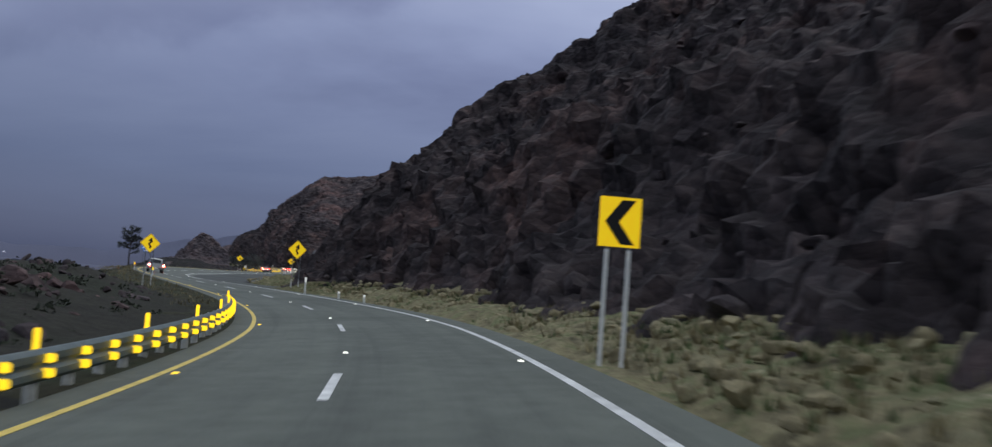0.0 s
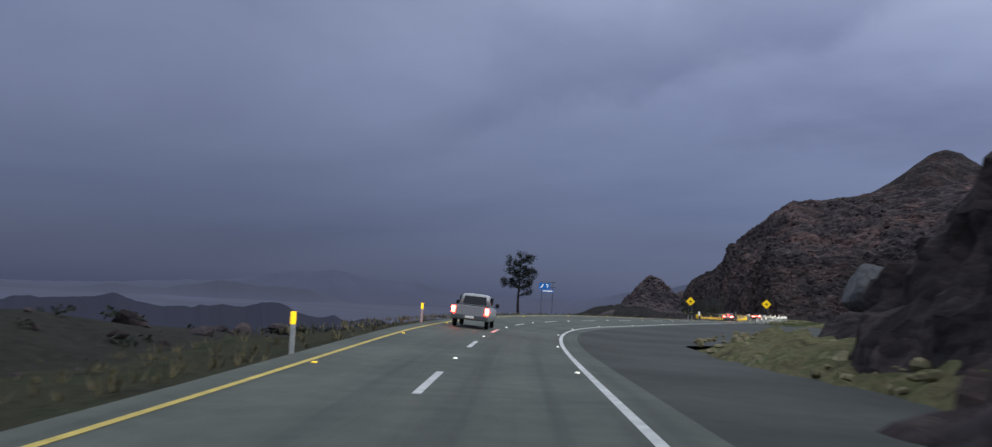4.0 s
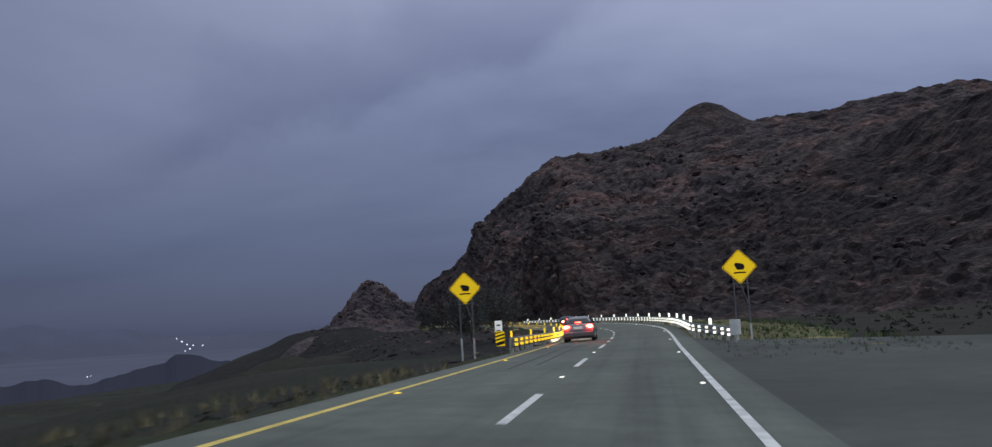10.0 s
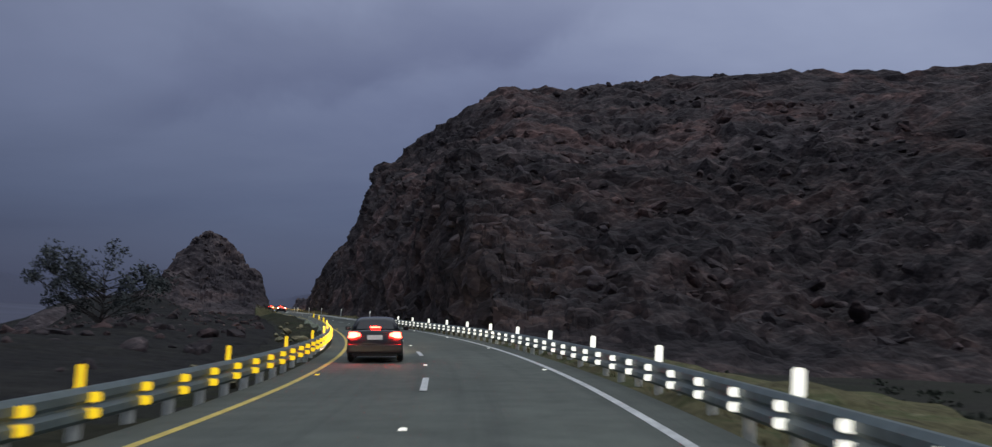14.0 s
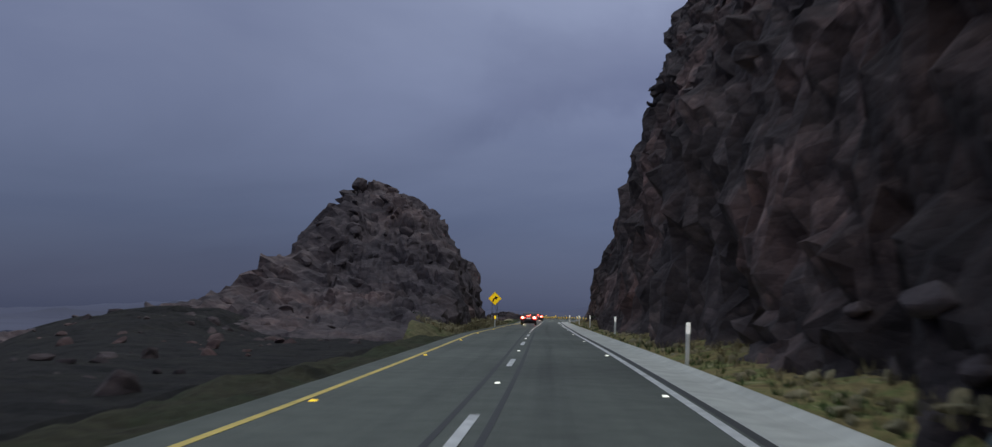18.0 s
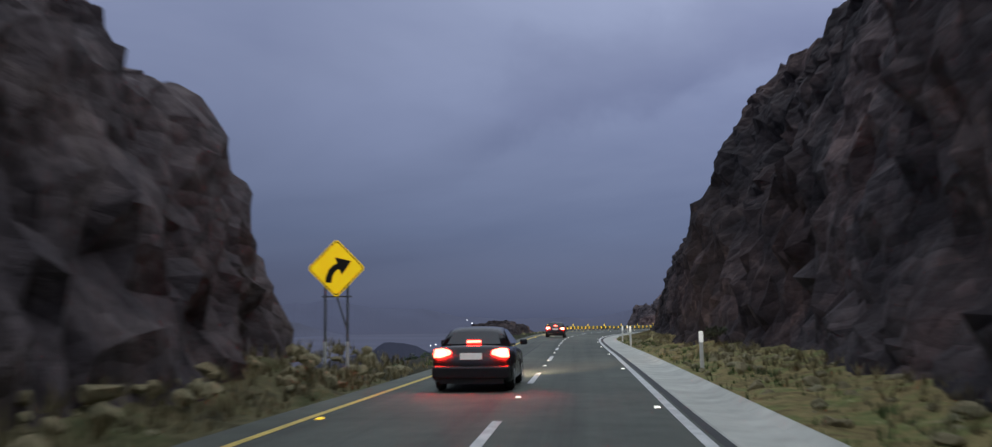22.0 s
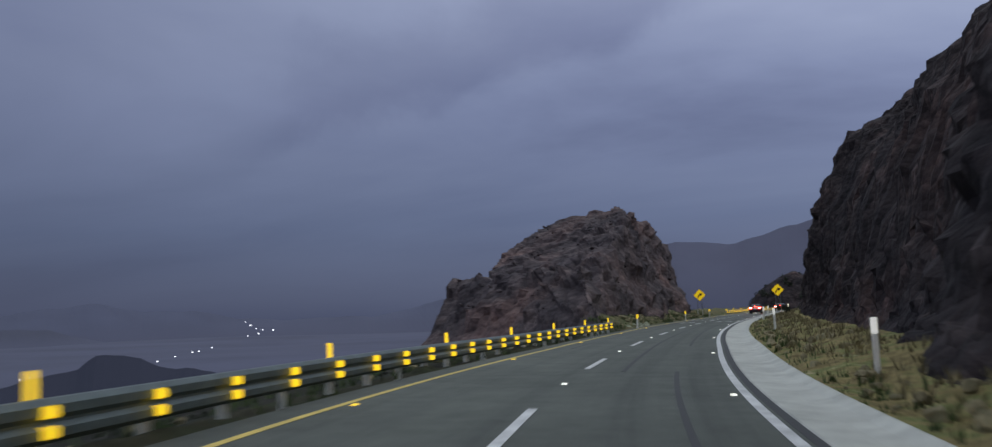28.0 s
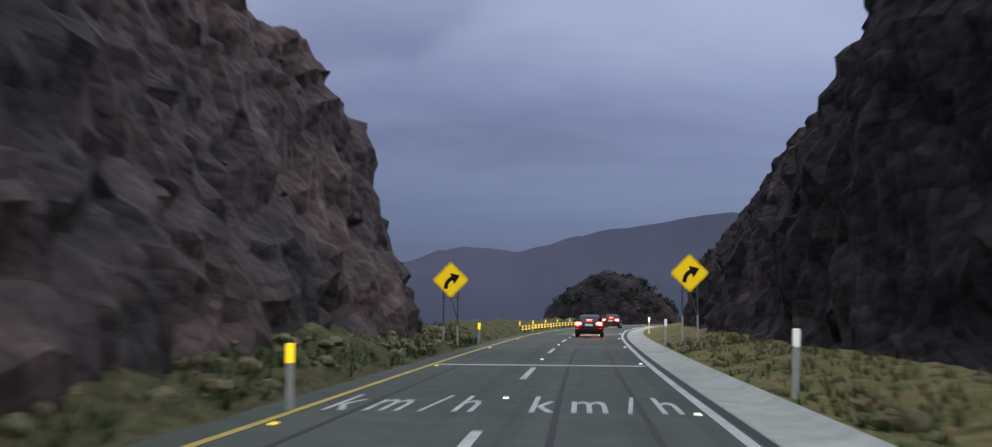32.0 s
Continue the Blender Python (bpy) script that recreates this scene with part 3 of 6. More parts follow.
def rock_mass(name, ss, os_, height, mat, amp=1.0, block=2.2, seed=1, bed=(0.2, -0.3, 1.0), ledge=0.5, calm=None, **tags):
    """A rock sheet over (along, right) whose height is height(s, o), broken along its own normals into blocks and into ledges along beds that lie square to bed."""
    S, O = np.meshgrid(ss, os_, indexing="ij")
    h = height(S.ravel(), O.ravel())
    p = on_road(S.ravel(), O.ravel(), h)
    p[:, 2] = np.interp(S.ravel(), RS, RZ) + h
    g = p.reshape(len(ss), len(os_), 3)
    du, dv_ = np.gradient(g, axis=0), np.gradient(g, axis=1)
    nrm = np.cross(dv_, du).reshape(-1, 3)
    nrm /= np.maximum(np.linalg.norm(nrm, axis=1, keepdims=True), 1e-6)
    nrm = np.where(nrm[:, 2:3] < 0, -nrm, nrm)
    warp = np.stack([vnoise(p, 5.0, seed + k) for k in range(3)], 1) * 0.9
    # blocks are long along the beds and thin across them
    bn = np.array(bed, float) / np.linalg.norm(bed)
    across = (p + 0.6 * warp) @ bn
    q = p + warp + np.outer(across, bn) * 0.9
    d1, v1 = cells(q, block, seed)
    d2, v2 = cells(q, block * 0.42, seed + 40)
    tooth = across / 1.5 + 0.5 * vnoise(p, 4.0, seed + 9)
    tooth = tooth - np.floor(tooth)
    disp = amp * (1.0 * (v1 - 0.5) - 0.45 * (d1 - 0.5) + 0.5 * (v2 - 0.5) - 0.25 * (d2 - 0.5)) + amp * ledge * (0.5 - tooth) * (0.4 + 0.6 * np.abs(vnoise(p, 7.0, seed + 11)))
    disp += amp * 0.8 * fbm(p, 9.0, 3, seed + 3) + 0.16 * fbm(q, 1.3, 2, seed + 5)
    keep = smooth01(h, -0.5, 1.5)
    disp = disp * calm(S.ravel()) if calm else disp
    p = p + nrm * (disp * (0.25 + 0.75 * keep))[:, None]
    return mesh_ob(name, p, grid_faces(len(ss), len(os_)), mat, **tags)


# near cliff on the right, where the drive starts
ridge_a = interp_pts([(5.2, -1.2), (6.5, -0.2), (9, 1.542), (12, 4.808), (16, 11.16), (20, 13.5), (27, 19.3), (34, 24.11), (42, 30.9), (60, 40), (90, 44)])
scale_a = interp_pts([(-70, 0.9), (0, 0.925), (25, 0.975), (45, 1.015), (60, 1.04), (75, 1.0), (90, 1.09), (105, 0.9), (120, 0.36), (140, 0.25), (170, 0)])
foot_a = interp_pts([(60, 0), (80, 0.3598), (95, -0.1115), (105, 2.4), (115, 1.8), (125, 6.2), (140, 12.5), (155, 22), (175, 34)])


def height_a(s, o):
    u = o - foot_a(s)
    sunk = 2.2 * smooth01(s, 94, 106) * (1 - smooth01(o, 10.5, 13.5)) + 2.0 * smooth01(s, 116, 136) * (1 - smooth01(u, 6.0, 9.0))
    return ridge_a(np.maximum(u, 5.2)) * scale_a(s) - 0.6 * smooth01(s, 140, 165) - sunk


rock_mass("cliff_near", np.arange(-70, 176, 0.5), np.concatenate([np.arange(5.2, 24, 0.4), np.arange(24, 50, 0.6), np.arange(50, 92, 2.0)]),
          height_a, M_RUBBLE, 1.25, 2.4, 3, (0.2, -0.3, 1.0), 0.4, label="tall dark brown rubble cliff rising from the roadside", category="cliff", kind="structure")

# the long hill with the road cut on the right
cut_b = interp_pts([(4.9, -1.2), (5.8, 0.3), (6.4, 1.2), (6.9, 4.128), (7.6, 9.009), (8.8, 12.88), (10.4, 16.89), (12.4, 20.51), (15, 20.62), (19, 25.09), (26, 29.26), (38, 36.62), (50, 36.39), (114, 44.18), (160, 50.8)])
scale_b = interp_pts([(330, 1), (365, 1), (395, 0.9987), (415, 0.9458), (430, 0.9289), (445, 1.026), (460, 1.208), (475, 1.258), (490, 0.9753), (505, 0.8539), (520, 0.7567), (535, 0.767), (550, 0.9363), (565, 0.6486), (580, 0.7738), (595, 0.6139), (606, 0.5959), (616, 0.6691), (626, 0.7716), (640, 0.7225), (655, 0.6621), (670, 0.7764), (685, 0.7516), (700, 0.7343), (714, 0.7562), (728, 0.7995), (738, 0.9108), (748, 0.6636), (765, 0.5305), (800, 0.4507)])
shift_b = interp_pts([(330, 0.3), (365, 0.3538), (395, 0.4041), (415, 0.4048), (430, 0.4759), (445, 0.08149), (460, -0.1001), (475, 0.1909), (490, 1.355), (505, 1.857), (520, 2.27), (535, 0.9298), (550, 2.988), (565, 4.449), (580, 3.205), (595, 2.614), (606, 1.816), (616, 1.37), (626, 1.391), (640, 1.156), (655, 4.172), (670, 5.383), (685, 5.466), (700, 5.236), (714, 5.245), (728, 4.946), (738, 2.677), (748, 2.252), (765, 1.787), (800, 2.254)])

steep_b = interp_pts([(4.9, -1.2), (5.8, 0.3), (6.4, 1.2), (6.9, 4.29), (7.6, 8.435), (8.8, 13.73), (10.4, 18.48), (12.4, 22.53), (15, 24.49), (19, 27.45), (26, 30.63), (38, 42.46), (50, 45), (114, 53), (160, 60)])


def height_b(s, o):
    wob = 0.6 * vnoise(np.stack([s, s * 0, s * 0], 1), 11, 31) + 0.35 * vnoise(np.stack([s, s * 0, s * 0], 1), 4.5, 33)
    oo = o - shift_b(s) - wob * smooth01(o, 5.2, 6.4)
    late = smooth01(s, 585, 602)
    c = (cut_b(np.maximum(oo, 4.9)) * (1 - late) + steep_b(np.maximum(oo, 4.9)) * late) * scale_b(s)
    rampz = 0.36 * (s - 352) + 0.28 * np.clip(o - 40, 0, 200) - 0.3 + 0.34 * np.clip(o - 88, 0, 60) * (1 - smooth01(s, 405, 428))
    return np.minimum(c, np.maximum(rampz, -2.0))


OS_B = np.concatenate([np.arange(4.9, 6.4, 0.3), np.arange(6.4, 12.5, 0.16), np.arange(12.5, 24, 0.5), np.arange(24, 62, 0.9), np.arange(62, 165, 2.4)])
CALM_B = interp_pts([(330, 1.0), (430, 1.0), (490, 0.85), (560, 0.6), (800, 0.65)])
rock_mass("hill_slope", np.arange(338, 408.1, 0.5), OS_B, height_b, M_RUBBLE, 1.15, 2.6, 7, (0.2, -0.3, 1.0), 0.5, CALM_B,
          label="high dark brown rubble hillside with scattered boulders", category="hill", kind="structure")
rock_mass("cliff_cut", np.arange(408, 512.1, 0.5), OS_B, height_b, M_ROCK, 1.15, 2.6, 7, (0.2, -0.3, 1.0), 0.5, CALM_B,
          label="high brown rock hill cut steeply beside the road", category="cliff", kind="structure")
rock_mass("cliff_cut", np.arange(512, 800, 0.5), OS_B, height_b, M_RUBBLE, 1.15, 2.6, 7, (0.2, -0.3, 1.0), 0.5, CALM_B,
          label="very dark brown rock wall cut steeply beside the road", category="cliff", kind="structure")



# left outcrop, pointed from afar
cut_l = interp_pts([(4.8, -2), (5.8, -0.2), (6.8, 2.858), (7.9, 6.276), (9.6, 6.684), (11.5, 10.79), (13.1, 12.2), (14.7, 13.1), (16.5, 11.9), (19, 8.996), (24, 1.438), (31, 0.1533), (42, -4), (55, -7), (70, -12)])
shift_c = interp_pts([(438, 0), (452, -0.1442), (466, -0.874), (480, 0.215), (492, -0.306), (500, -0.07808), (507, 1.288)])
front_c = interp_pts([(437, -6), (443, -2), (446, -0.3), (460, 2.186), (475, 13.51), (490, 18.44), (507, 25.93)])


def height_c(s, o):
    a = -o
    wob = 0.8 * vnoise(np.stack([s, s * 0, s * 0], 1), 9, 51)
    c = cut_l(np.maximum(a - wob * smooth01(a, 5.0, 6.2) - shift_c(s), 4.8))
    front = front_c(s)
    back = (507 - s) * 1.9 - 0.3
    return np.maximum(np.minimum(np.minimum(c, front), back), -7.0) - 24 * smooth01(a, 34, 64)


rock_mass("rock_outcrop", np.arange(438, 513, 0.42), -np.concatenate([np.arange(4.8, 16, 0.2), np.arange(16, 40, 0.6), np.arange(40, 66, 2.0)]),
          height_c, M_OUTCROP, 0.8, 2.0, 15, (0.55, 0.1, 0.8), 0.8, label="pointed dark brown rock outcrop left standing beside the road", category="rock outcrop", kind="structure")

# second left outcrop
cut_d = interp_pts([(4.6, -2), (5.6, 0.4), (6.5, 2.773), (7.4, 4.167), (8.8, 9.495), (10.8, 13.66), (12.4, 13.85), (14, 11.85), (17, 13.09), (20, 13.61), (23, 12.42), (24.6, 8.931), (25.6, 0.08951), (28, -2), (31, -4), (42, -8)])
front_d = interp_pts([(-10, -7), (-3, -2), (0, -0.3), (0.9, 1.586), (5, 5.147), (10, 2.71), (16, 6.202), (20, 7.406), (24, 8.306), (30, 10.73), (40, 13.08), (70, 12.2)])
shift_d = interp_pts([(682, 0), (695, -0.001208), (708, -0.3152), (720, -0.4228), (732, 0.6981), (744, 0.1789), (756, 0.8108)])


def height_d(s, o):
    a = -o
    wob = 0.7 * vnoise(np.stack([s, s * 0, s * 0], 1), 7, 61)
    c = cut_d(np.maximum(a - wob * smooth01(a, 4.8, 5.8) - shift_d(s), 4.6))
    back = (756 - s) * 2.0 - 0.3
    return np.maximum(np.minimum(np.minimum(c, front_d(s - 688 - 1.0 * (a - 6))), back), -7.0) - 10 * smooth01(a, 25.5, 35)


rock_mass("rock_outcrop", np.arange(682, 762, 0.42), -np.concatenate([np.arange(4.6, 14, 0.2), np.arange(14, 36, 0.5)]),
          height_d, M_OUTCROP, 0.62, 2.3, 23, (0.1, -0.25, 1.0), 1.1, label="blocky dark brown rock outcrop beside the road", category="rock outcrop", kind="structure")

# rough rubble ground on the left, up to the outcrop


crest_g = interp_pts([(256, -3.5), (290, -1.2), (312, -0.5), (330, -0.2), (385, -0.2), (420, -0.4), (432, -0.2), (440, 0.5), (450, 0.95), (465, 1.15), (482, 1.2)])
foot_g = interp_pts([(256, 7), (410, 7), (436, 14), (482, 15)])
brow_g = interp_pts([(256, 14), (395, 16), (420, 15), (440, 21), (450, 25), (465, 28), (482, 30)])


def height_g(s, o):
    """Level ground beside the rail that climbs to a mound before the outcrop and falls away to the valley past its brow."""
    a = -o
    out = np.maximum(a - brow_g(s), 0)
    climb = np.clip((a - foot_g(s)) / 7.0, 0, 1)
    return -0.45 + (crest_g(s) + 0.45) * climb * climb * (3 - 2 * climb) - (0.13 + 0.2 * smooth01(out, 4, 14)) * out - 1.5 * (1 - smooth01(a, 5.8, 7.0))


rock_mass("rubble_ground", np.arange(256, 482, 0.55), -np.concatenate([np.arange(5.6, 20, 0.5), np.arange(20, 66, 1.0)]), height_g, M_GRAVEL, 0.35, 1.7, 37,
          label="dark gravelly ground beside the road", category="ground", kind="structure")

# small hump over the valley


def height_e(s, o):
    a = -o
    top = interp_pts([(5.0, -1.5), (5.8, -0.2), (6.6, 1.0), (8.0, 1.45), (10, 1.3), (11.5, 1.0), (13.0, -0.4), (15, -3)])(a)
    return np.minimum(top, np.minimum((s - 580) * 0.5 - 1.5, (601 - s) * 0.6 - 1.5))


rock_mass("rock_hump", np.arange(574, 604, 0.35), -np.arange(5.0, 15.2, 0.3), height_e, M_RUBBLE, 0.45, 1.1, 27,
          label="low dark rocky hump on the edge of the valley", category="rock outcrop", kind="structure")

# wooded rise past the last bend
ang, rad = np.meshgrid(np.linspace(0, 2 * np.pi, 73), np.linspace(0, 1, 30), indexing="ij")
hp = np.stack([-174 + 15 * rad.ravel() * np.cos(ang.ravel()), 884 + 15 * rad.ravel() * np.sin(ang.ravel()), 11.0 * (1 - rad.ravel() ** 2.2) - 1.5], 1)
hp[:, 2] += 1.3 * fbm(hp * np.array((1, 1, 0)), 5, 4, 73)
mesh_ob("rock_rise", hp, grid_faces(73, 30), M_RUBBLE, label="dark brown rocky rise past the bend", category="rock outcrop", kind="structure")

# peak behind the hill
pk = np.array((-47.6, 640.0))
ang, rad = np.meshgrid(np.linspace(0, 2 * np.pi, 61), np.linspace(0, 95, 36), indexing="ij")
pp = np.stack([pk[0] + rad.ravel() * np.cos(ang.ravel()), pk[1] + rad.ravel() * np.sin(ang.ravel()), 90.5 - 0.72 * rad.ravel() + 0.5 * np.minimum(rad.ravel(), 7)], 1)
pp[:, 2] += 3.0 * fbm(pp * np.array((1, 1, 0)), 18, 4, 71) * smooth01(rad.ravel(), 0, 12)
mesh_ob("mountain_peak", pp, grid_faces(61, 36), M_RUBBLE, label="dark pointed mountain peak behind the hill", category="mountain", kind="structure")

# ---- far hills over the valley: plain distance, its haze painted in as glow ----


def haze_glow_mat(name, col, low=None, z0=0.0, z1=1.0, lo=0.9, hi=1.1, scale=0.004):
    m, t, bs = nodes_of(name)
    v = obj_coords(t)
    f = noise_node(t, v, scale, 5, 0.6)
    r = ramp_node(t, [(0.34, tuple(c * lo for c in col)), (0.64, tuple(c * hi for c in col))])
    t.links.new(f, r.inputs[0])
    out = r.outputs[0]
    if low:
        # painted haze: the glow blends to the mist colour towards the hills' foot
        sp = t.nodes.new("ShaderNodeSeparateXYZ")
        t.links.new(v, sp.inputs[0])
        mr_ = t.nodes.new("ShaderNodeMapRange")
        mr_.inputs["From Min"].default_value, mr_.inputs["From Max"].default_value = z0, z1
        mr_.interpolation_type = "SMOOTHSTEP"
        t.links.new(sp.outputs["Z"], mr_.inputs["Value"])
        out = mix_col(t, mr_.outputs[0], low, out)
    # nearly all the brightness is this emission, not light that falls here
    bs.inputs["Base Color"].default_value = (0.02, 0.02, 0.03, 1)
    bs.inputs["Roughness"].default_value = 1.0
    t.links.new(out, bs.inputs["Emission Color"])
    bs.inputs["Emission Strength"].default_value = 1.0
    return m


def far_range(name, radius, a0, a1, base, tops, col, seed, label, low=None, fade=60.0, rough=0.10):
    """A chain of hills far off: bearings in degrees to the left of +y, heights over eye level."""
    an = np.linspace(a0, a1, 220)
    t_ = np.array(tops, float)
    top = np.interp(an, t_[:, 0], t_[:, 1])
    pn = np.stack([an * 40, an * 0, an * 0], 1)
    top = np.maximum(top + rough * (top - base) * fbm(pn, 90, 4, seed), base + 0.5)
    rows = []
    for k, fr in enumerate((0.0, 0.25, 0.5, 0.75, 1.0, 0.6)):
        r = radius + k * radius * 0.03
        b = np.radians(an)
        rows.append(np.stack([-120 - r * np.sin(b), 330 + r * np.cos(b), base + (top - base) * fr], 1))
    v = np.stack(rows, 1).reshape(-1, 3)
    return mesh_ob(name, v, grid_faces(220, 6), haze_glow_mat(name + "_haze", col, low, base * 0.75, base * 0.75 + fade), label=label, category="hills", kind="structure")


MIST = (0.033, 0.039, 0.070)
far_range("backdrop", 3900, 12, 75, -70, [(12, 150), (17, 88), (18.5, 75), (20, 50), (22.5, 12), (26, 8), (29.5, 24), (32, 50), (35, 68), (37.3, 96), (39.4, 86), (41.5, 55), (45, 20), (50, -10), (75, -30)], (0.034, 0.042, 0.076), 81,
          "far hills beyond the misty valley, bluish haze painted in", MIST, 90.0)
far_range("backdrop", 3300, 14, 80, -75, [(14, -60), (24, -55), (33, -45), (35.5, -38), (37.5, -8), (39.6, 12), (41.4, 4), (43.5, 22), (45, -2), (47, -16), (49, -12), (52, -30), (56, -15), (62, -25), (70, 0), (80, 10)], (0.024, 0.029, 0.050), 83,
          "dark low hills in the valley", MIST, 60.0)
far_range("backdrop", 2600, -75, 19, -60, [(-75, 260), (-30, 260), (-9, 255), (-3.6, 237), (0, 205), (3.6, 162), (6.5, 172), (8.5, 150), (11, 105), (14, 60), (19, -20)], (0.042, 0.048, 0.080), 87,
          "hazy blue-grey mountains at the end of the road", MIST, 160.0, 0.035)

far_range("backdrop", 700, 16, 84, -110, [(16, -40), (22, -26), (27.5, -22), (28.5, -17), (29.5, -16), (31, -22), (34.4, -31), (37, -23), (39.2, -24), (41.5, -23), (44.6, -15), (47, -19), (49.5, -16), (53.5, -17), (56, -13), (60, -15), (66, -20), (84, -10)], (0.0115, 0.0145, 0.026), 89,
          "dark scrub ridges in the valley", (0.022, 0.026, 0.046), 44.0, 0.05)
# mist lying in the valley: a sheet that glows in its haze colour
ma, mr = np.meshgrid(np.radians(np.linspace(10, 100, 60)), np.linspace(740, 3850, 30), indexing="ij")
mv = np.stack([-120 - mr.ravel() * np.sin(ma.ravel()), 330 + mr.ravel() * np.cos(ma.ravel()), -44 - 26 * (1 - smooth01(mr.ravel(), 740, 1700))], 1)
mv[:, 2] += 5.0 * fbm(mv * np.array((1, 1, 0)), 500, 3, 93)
mesh_ob("valley_mist", mv, grid_faces(60, 30), haze_glow_mat("mist", MIST, None, 0, 1, 0.72, 1.15, 0.0022), label="pale lavender mist over the valley, painted as a glowing sheet", category="mist", kind="structure")

# ---- road pieces ----


def dash_mesh(name, w, l, h):
    bm = bmesh.new()
    bmesh.ops.create_cube(bm, size=1.0)
    bmesh.ops.scale(bm, vec=(w, l, h), verts=bm.verts)
    bmesh.ops.bevel(bm, geom=[e for e in bm.edges if abs(e.verts[0].co.z - e.verts[1].co.z) > h / 2], offset=w * 0.12, segments=2, affect="EDGES")
    me = bpy.data.meshes.new(name)
    bm.to_mesh(me)
    bm.free()
    return me


def tilt(s, o, dz):
    """A pose lying on the road, with its cross fall."""
    f = float(np.interp(s, fall[:, 0], fall[:, 1]))
    return stand(s, o, dz) @ pose(0, 0, 0, 0, math.degrees(math.atan(f)), 0)


# studs carry the reflectors' added glow
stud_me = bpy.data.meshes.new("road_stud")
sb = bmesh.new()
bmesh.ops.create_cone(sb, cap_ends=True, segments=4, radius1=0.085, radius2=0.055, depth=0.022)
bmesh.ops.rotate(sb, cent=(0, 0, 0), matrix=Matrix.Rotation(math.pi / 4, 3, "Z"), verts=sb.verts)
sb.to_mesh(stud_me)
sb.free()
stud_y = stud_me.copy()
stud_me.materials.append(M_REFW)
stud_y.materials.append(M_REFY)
dash_me = dash_mesh("lane_dash", 0.15, 5.0, 0.005)
dash_me.materials.append(M_WHITE)
# where the broken line's dashes lie along the road: number, metres
DASHES = interp_pts([(-6, -76), (0, 14.3), (1, 31.7), (2, 49), (5, 99.5), (8, 148.4), (10, 180.2), (12, 209.6), (16, 268.5), (19, 319), (22, 367), (26, 430.6), (30, 490.8),
                     (34, 549.7), (37, 596.7), (39, 628.7), (42, 674), (44, 703.4), (54, 855)])
for k in range(-5, 54):
    s = float(DASHES(k))
    d = new("lane_dash", dash_me)
    d.parent = road
    d.matrix_basis = tilt(s, 0.0, 0.005)
    for me, o, ds in ((stud_me, 0.0, 7.5), (stud_me, R_O - 0.22, 5.0), (stud_y, L_O + 0.22, 3.0)):
        st = new("road_stud", me)
        st.parent = road
        st.matrix_basis = tilt(s + ds, o, 0.012)


def painted_text(body, s, o, w, length):
    """Letters painted on the road, w metres wide and stretched along it."""
    cu = bpy.data.curves.new("road_text", "FONT")
    cu.offset = 0.006
    cu.body, cu.align_x, cu.align_y = body, "CENTER", "CENTER"
    tmp = bpy.data.objects.new("road_text", cu)
    scene.collection.objects.link(tmp)
    me = bpy.data.meshes.new_from_object(tmp.evaluated_get(bpy.context.evaluated_depsgraph_get()))
    bpy.data.objects.remove(tmp)
    me.materials.clear()
    me.materials.append(M_WHITE)
    xs = [v.co.x for v in me.vertices]
    ys = [v.co.y for v in me.vertices]
    for v in me.vertices:
        v.co.x = (v.co.x - (min(xs) + max(xs)) / 2) * w / (max(xs) - min(xs))
        v.co.y = (v.co.y - (min(ys) + max(ys)) / 2) * length / (max(ys) - min(ys))
    ob = new("road_text", me)
    ob.parent = road
    ob.matrix_basis = tilt(s, o, 0.008)
    return tagged(ob, "white painted speed limit lettering on asphalt")


for o in (-1.5, 1.7):
    painted_text("4 0", 709.6, o, 1.4, 2.8)
    painted_text("k m / h", 725.0, o, 2.35, 3.0)
slab("stop_line", 737.2, 737.7, 0.5, L_O + 0.15, R_O - 0.15, 0.003, 0.007, M_WHITE, road, label="white cross line of worn paint")
# old tar seams and skid marks
for s0, s1, o in ((395, 470, -0.35), (395, 455, 0.25), (520, 560, -2.1), (520, 556, -1.4), (236, 262, -1.9), (238, 258, -1.3), (600, 640, 2.1), (640, 752, 0.9), (655, 750, 2.2), (655, 748, -2.2)):
    slab("tar_seam", s0, s1, 2.0, o, o + 0.10, 0.001, 0.0035, M_SEAL, road)

# pull-off: open asphalt on the right
ss = np.arange(84, 262, 1.5)
wid = 4.1 + 6.0 * smooth01(ss, 84, 104) + 20 * smooth01(ss, 138, 158) - 26.1 * smooth01(ss, 228, 262)
rows = []
for fr in (0, 0.25, 0.5, 0.75, 1.0):
    rows.append(on_road(ss, 3.9 + (wid - 3.9) * fr, -0.012 - 0.06 * fr))
mesh_ob("pull_off", np.stack(rows, 1).reshape(-1, 3), grid_faces(len(ss), 5), M_PULLOFF,
        label="open dark asphalt pull-off beside the road", category="pavement", kind="structure")

# concrete gutter on the right, in slabs
gutter = mesh_ob("gutter", [(0, 0, 0)], [], M_CONC, label="pale concrete roadside gutter", category="gutter", kind="structure")
s = 393.0
ring = [(3.58, -0.02), (3.61, 0.008), (4.22, -0.03), (4.50, -0.005), (4.70, 0.08), (4.76, 0.07), (4.78, -0.3), (3.58, -0.3)]
while s < 842:
    ln = 3.0
    g = []
    for a in (s + 0.012, s + ln - 0.012):
        g += [tuple(on_road(a, o, z)) for o, z in ring]
    n = len(ring)
    fs = [(k, (k + 1) % n, n + (k + 1) % n, n + k) for k in range(n)] + [tuple(range(n))[::-1], tuple(range(n, 2 * n))]
    mesh_ob("gutter_slab", g, fs, M_CONC, gutter)
    s += ln
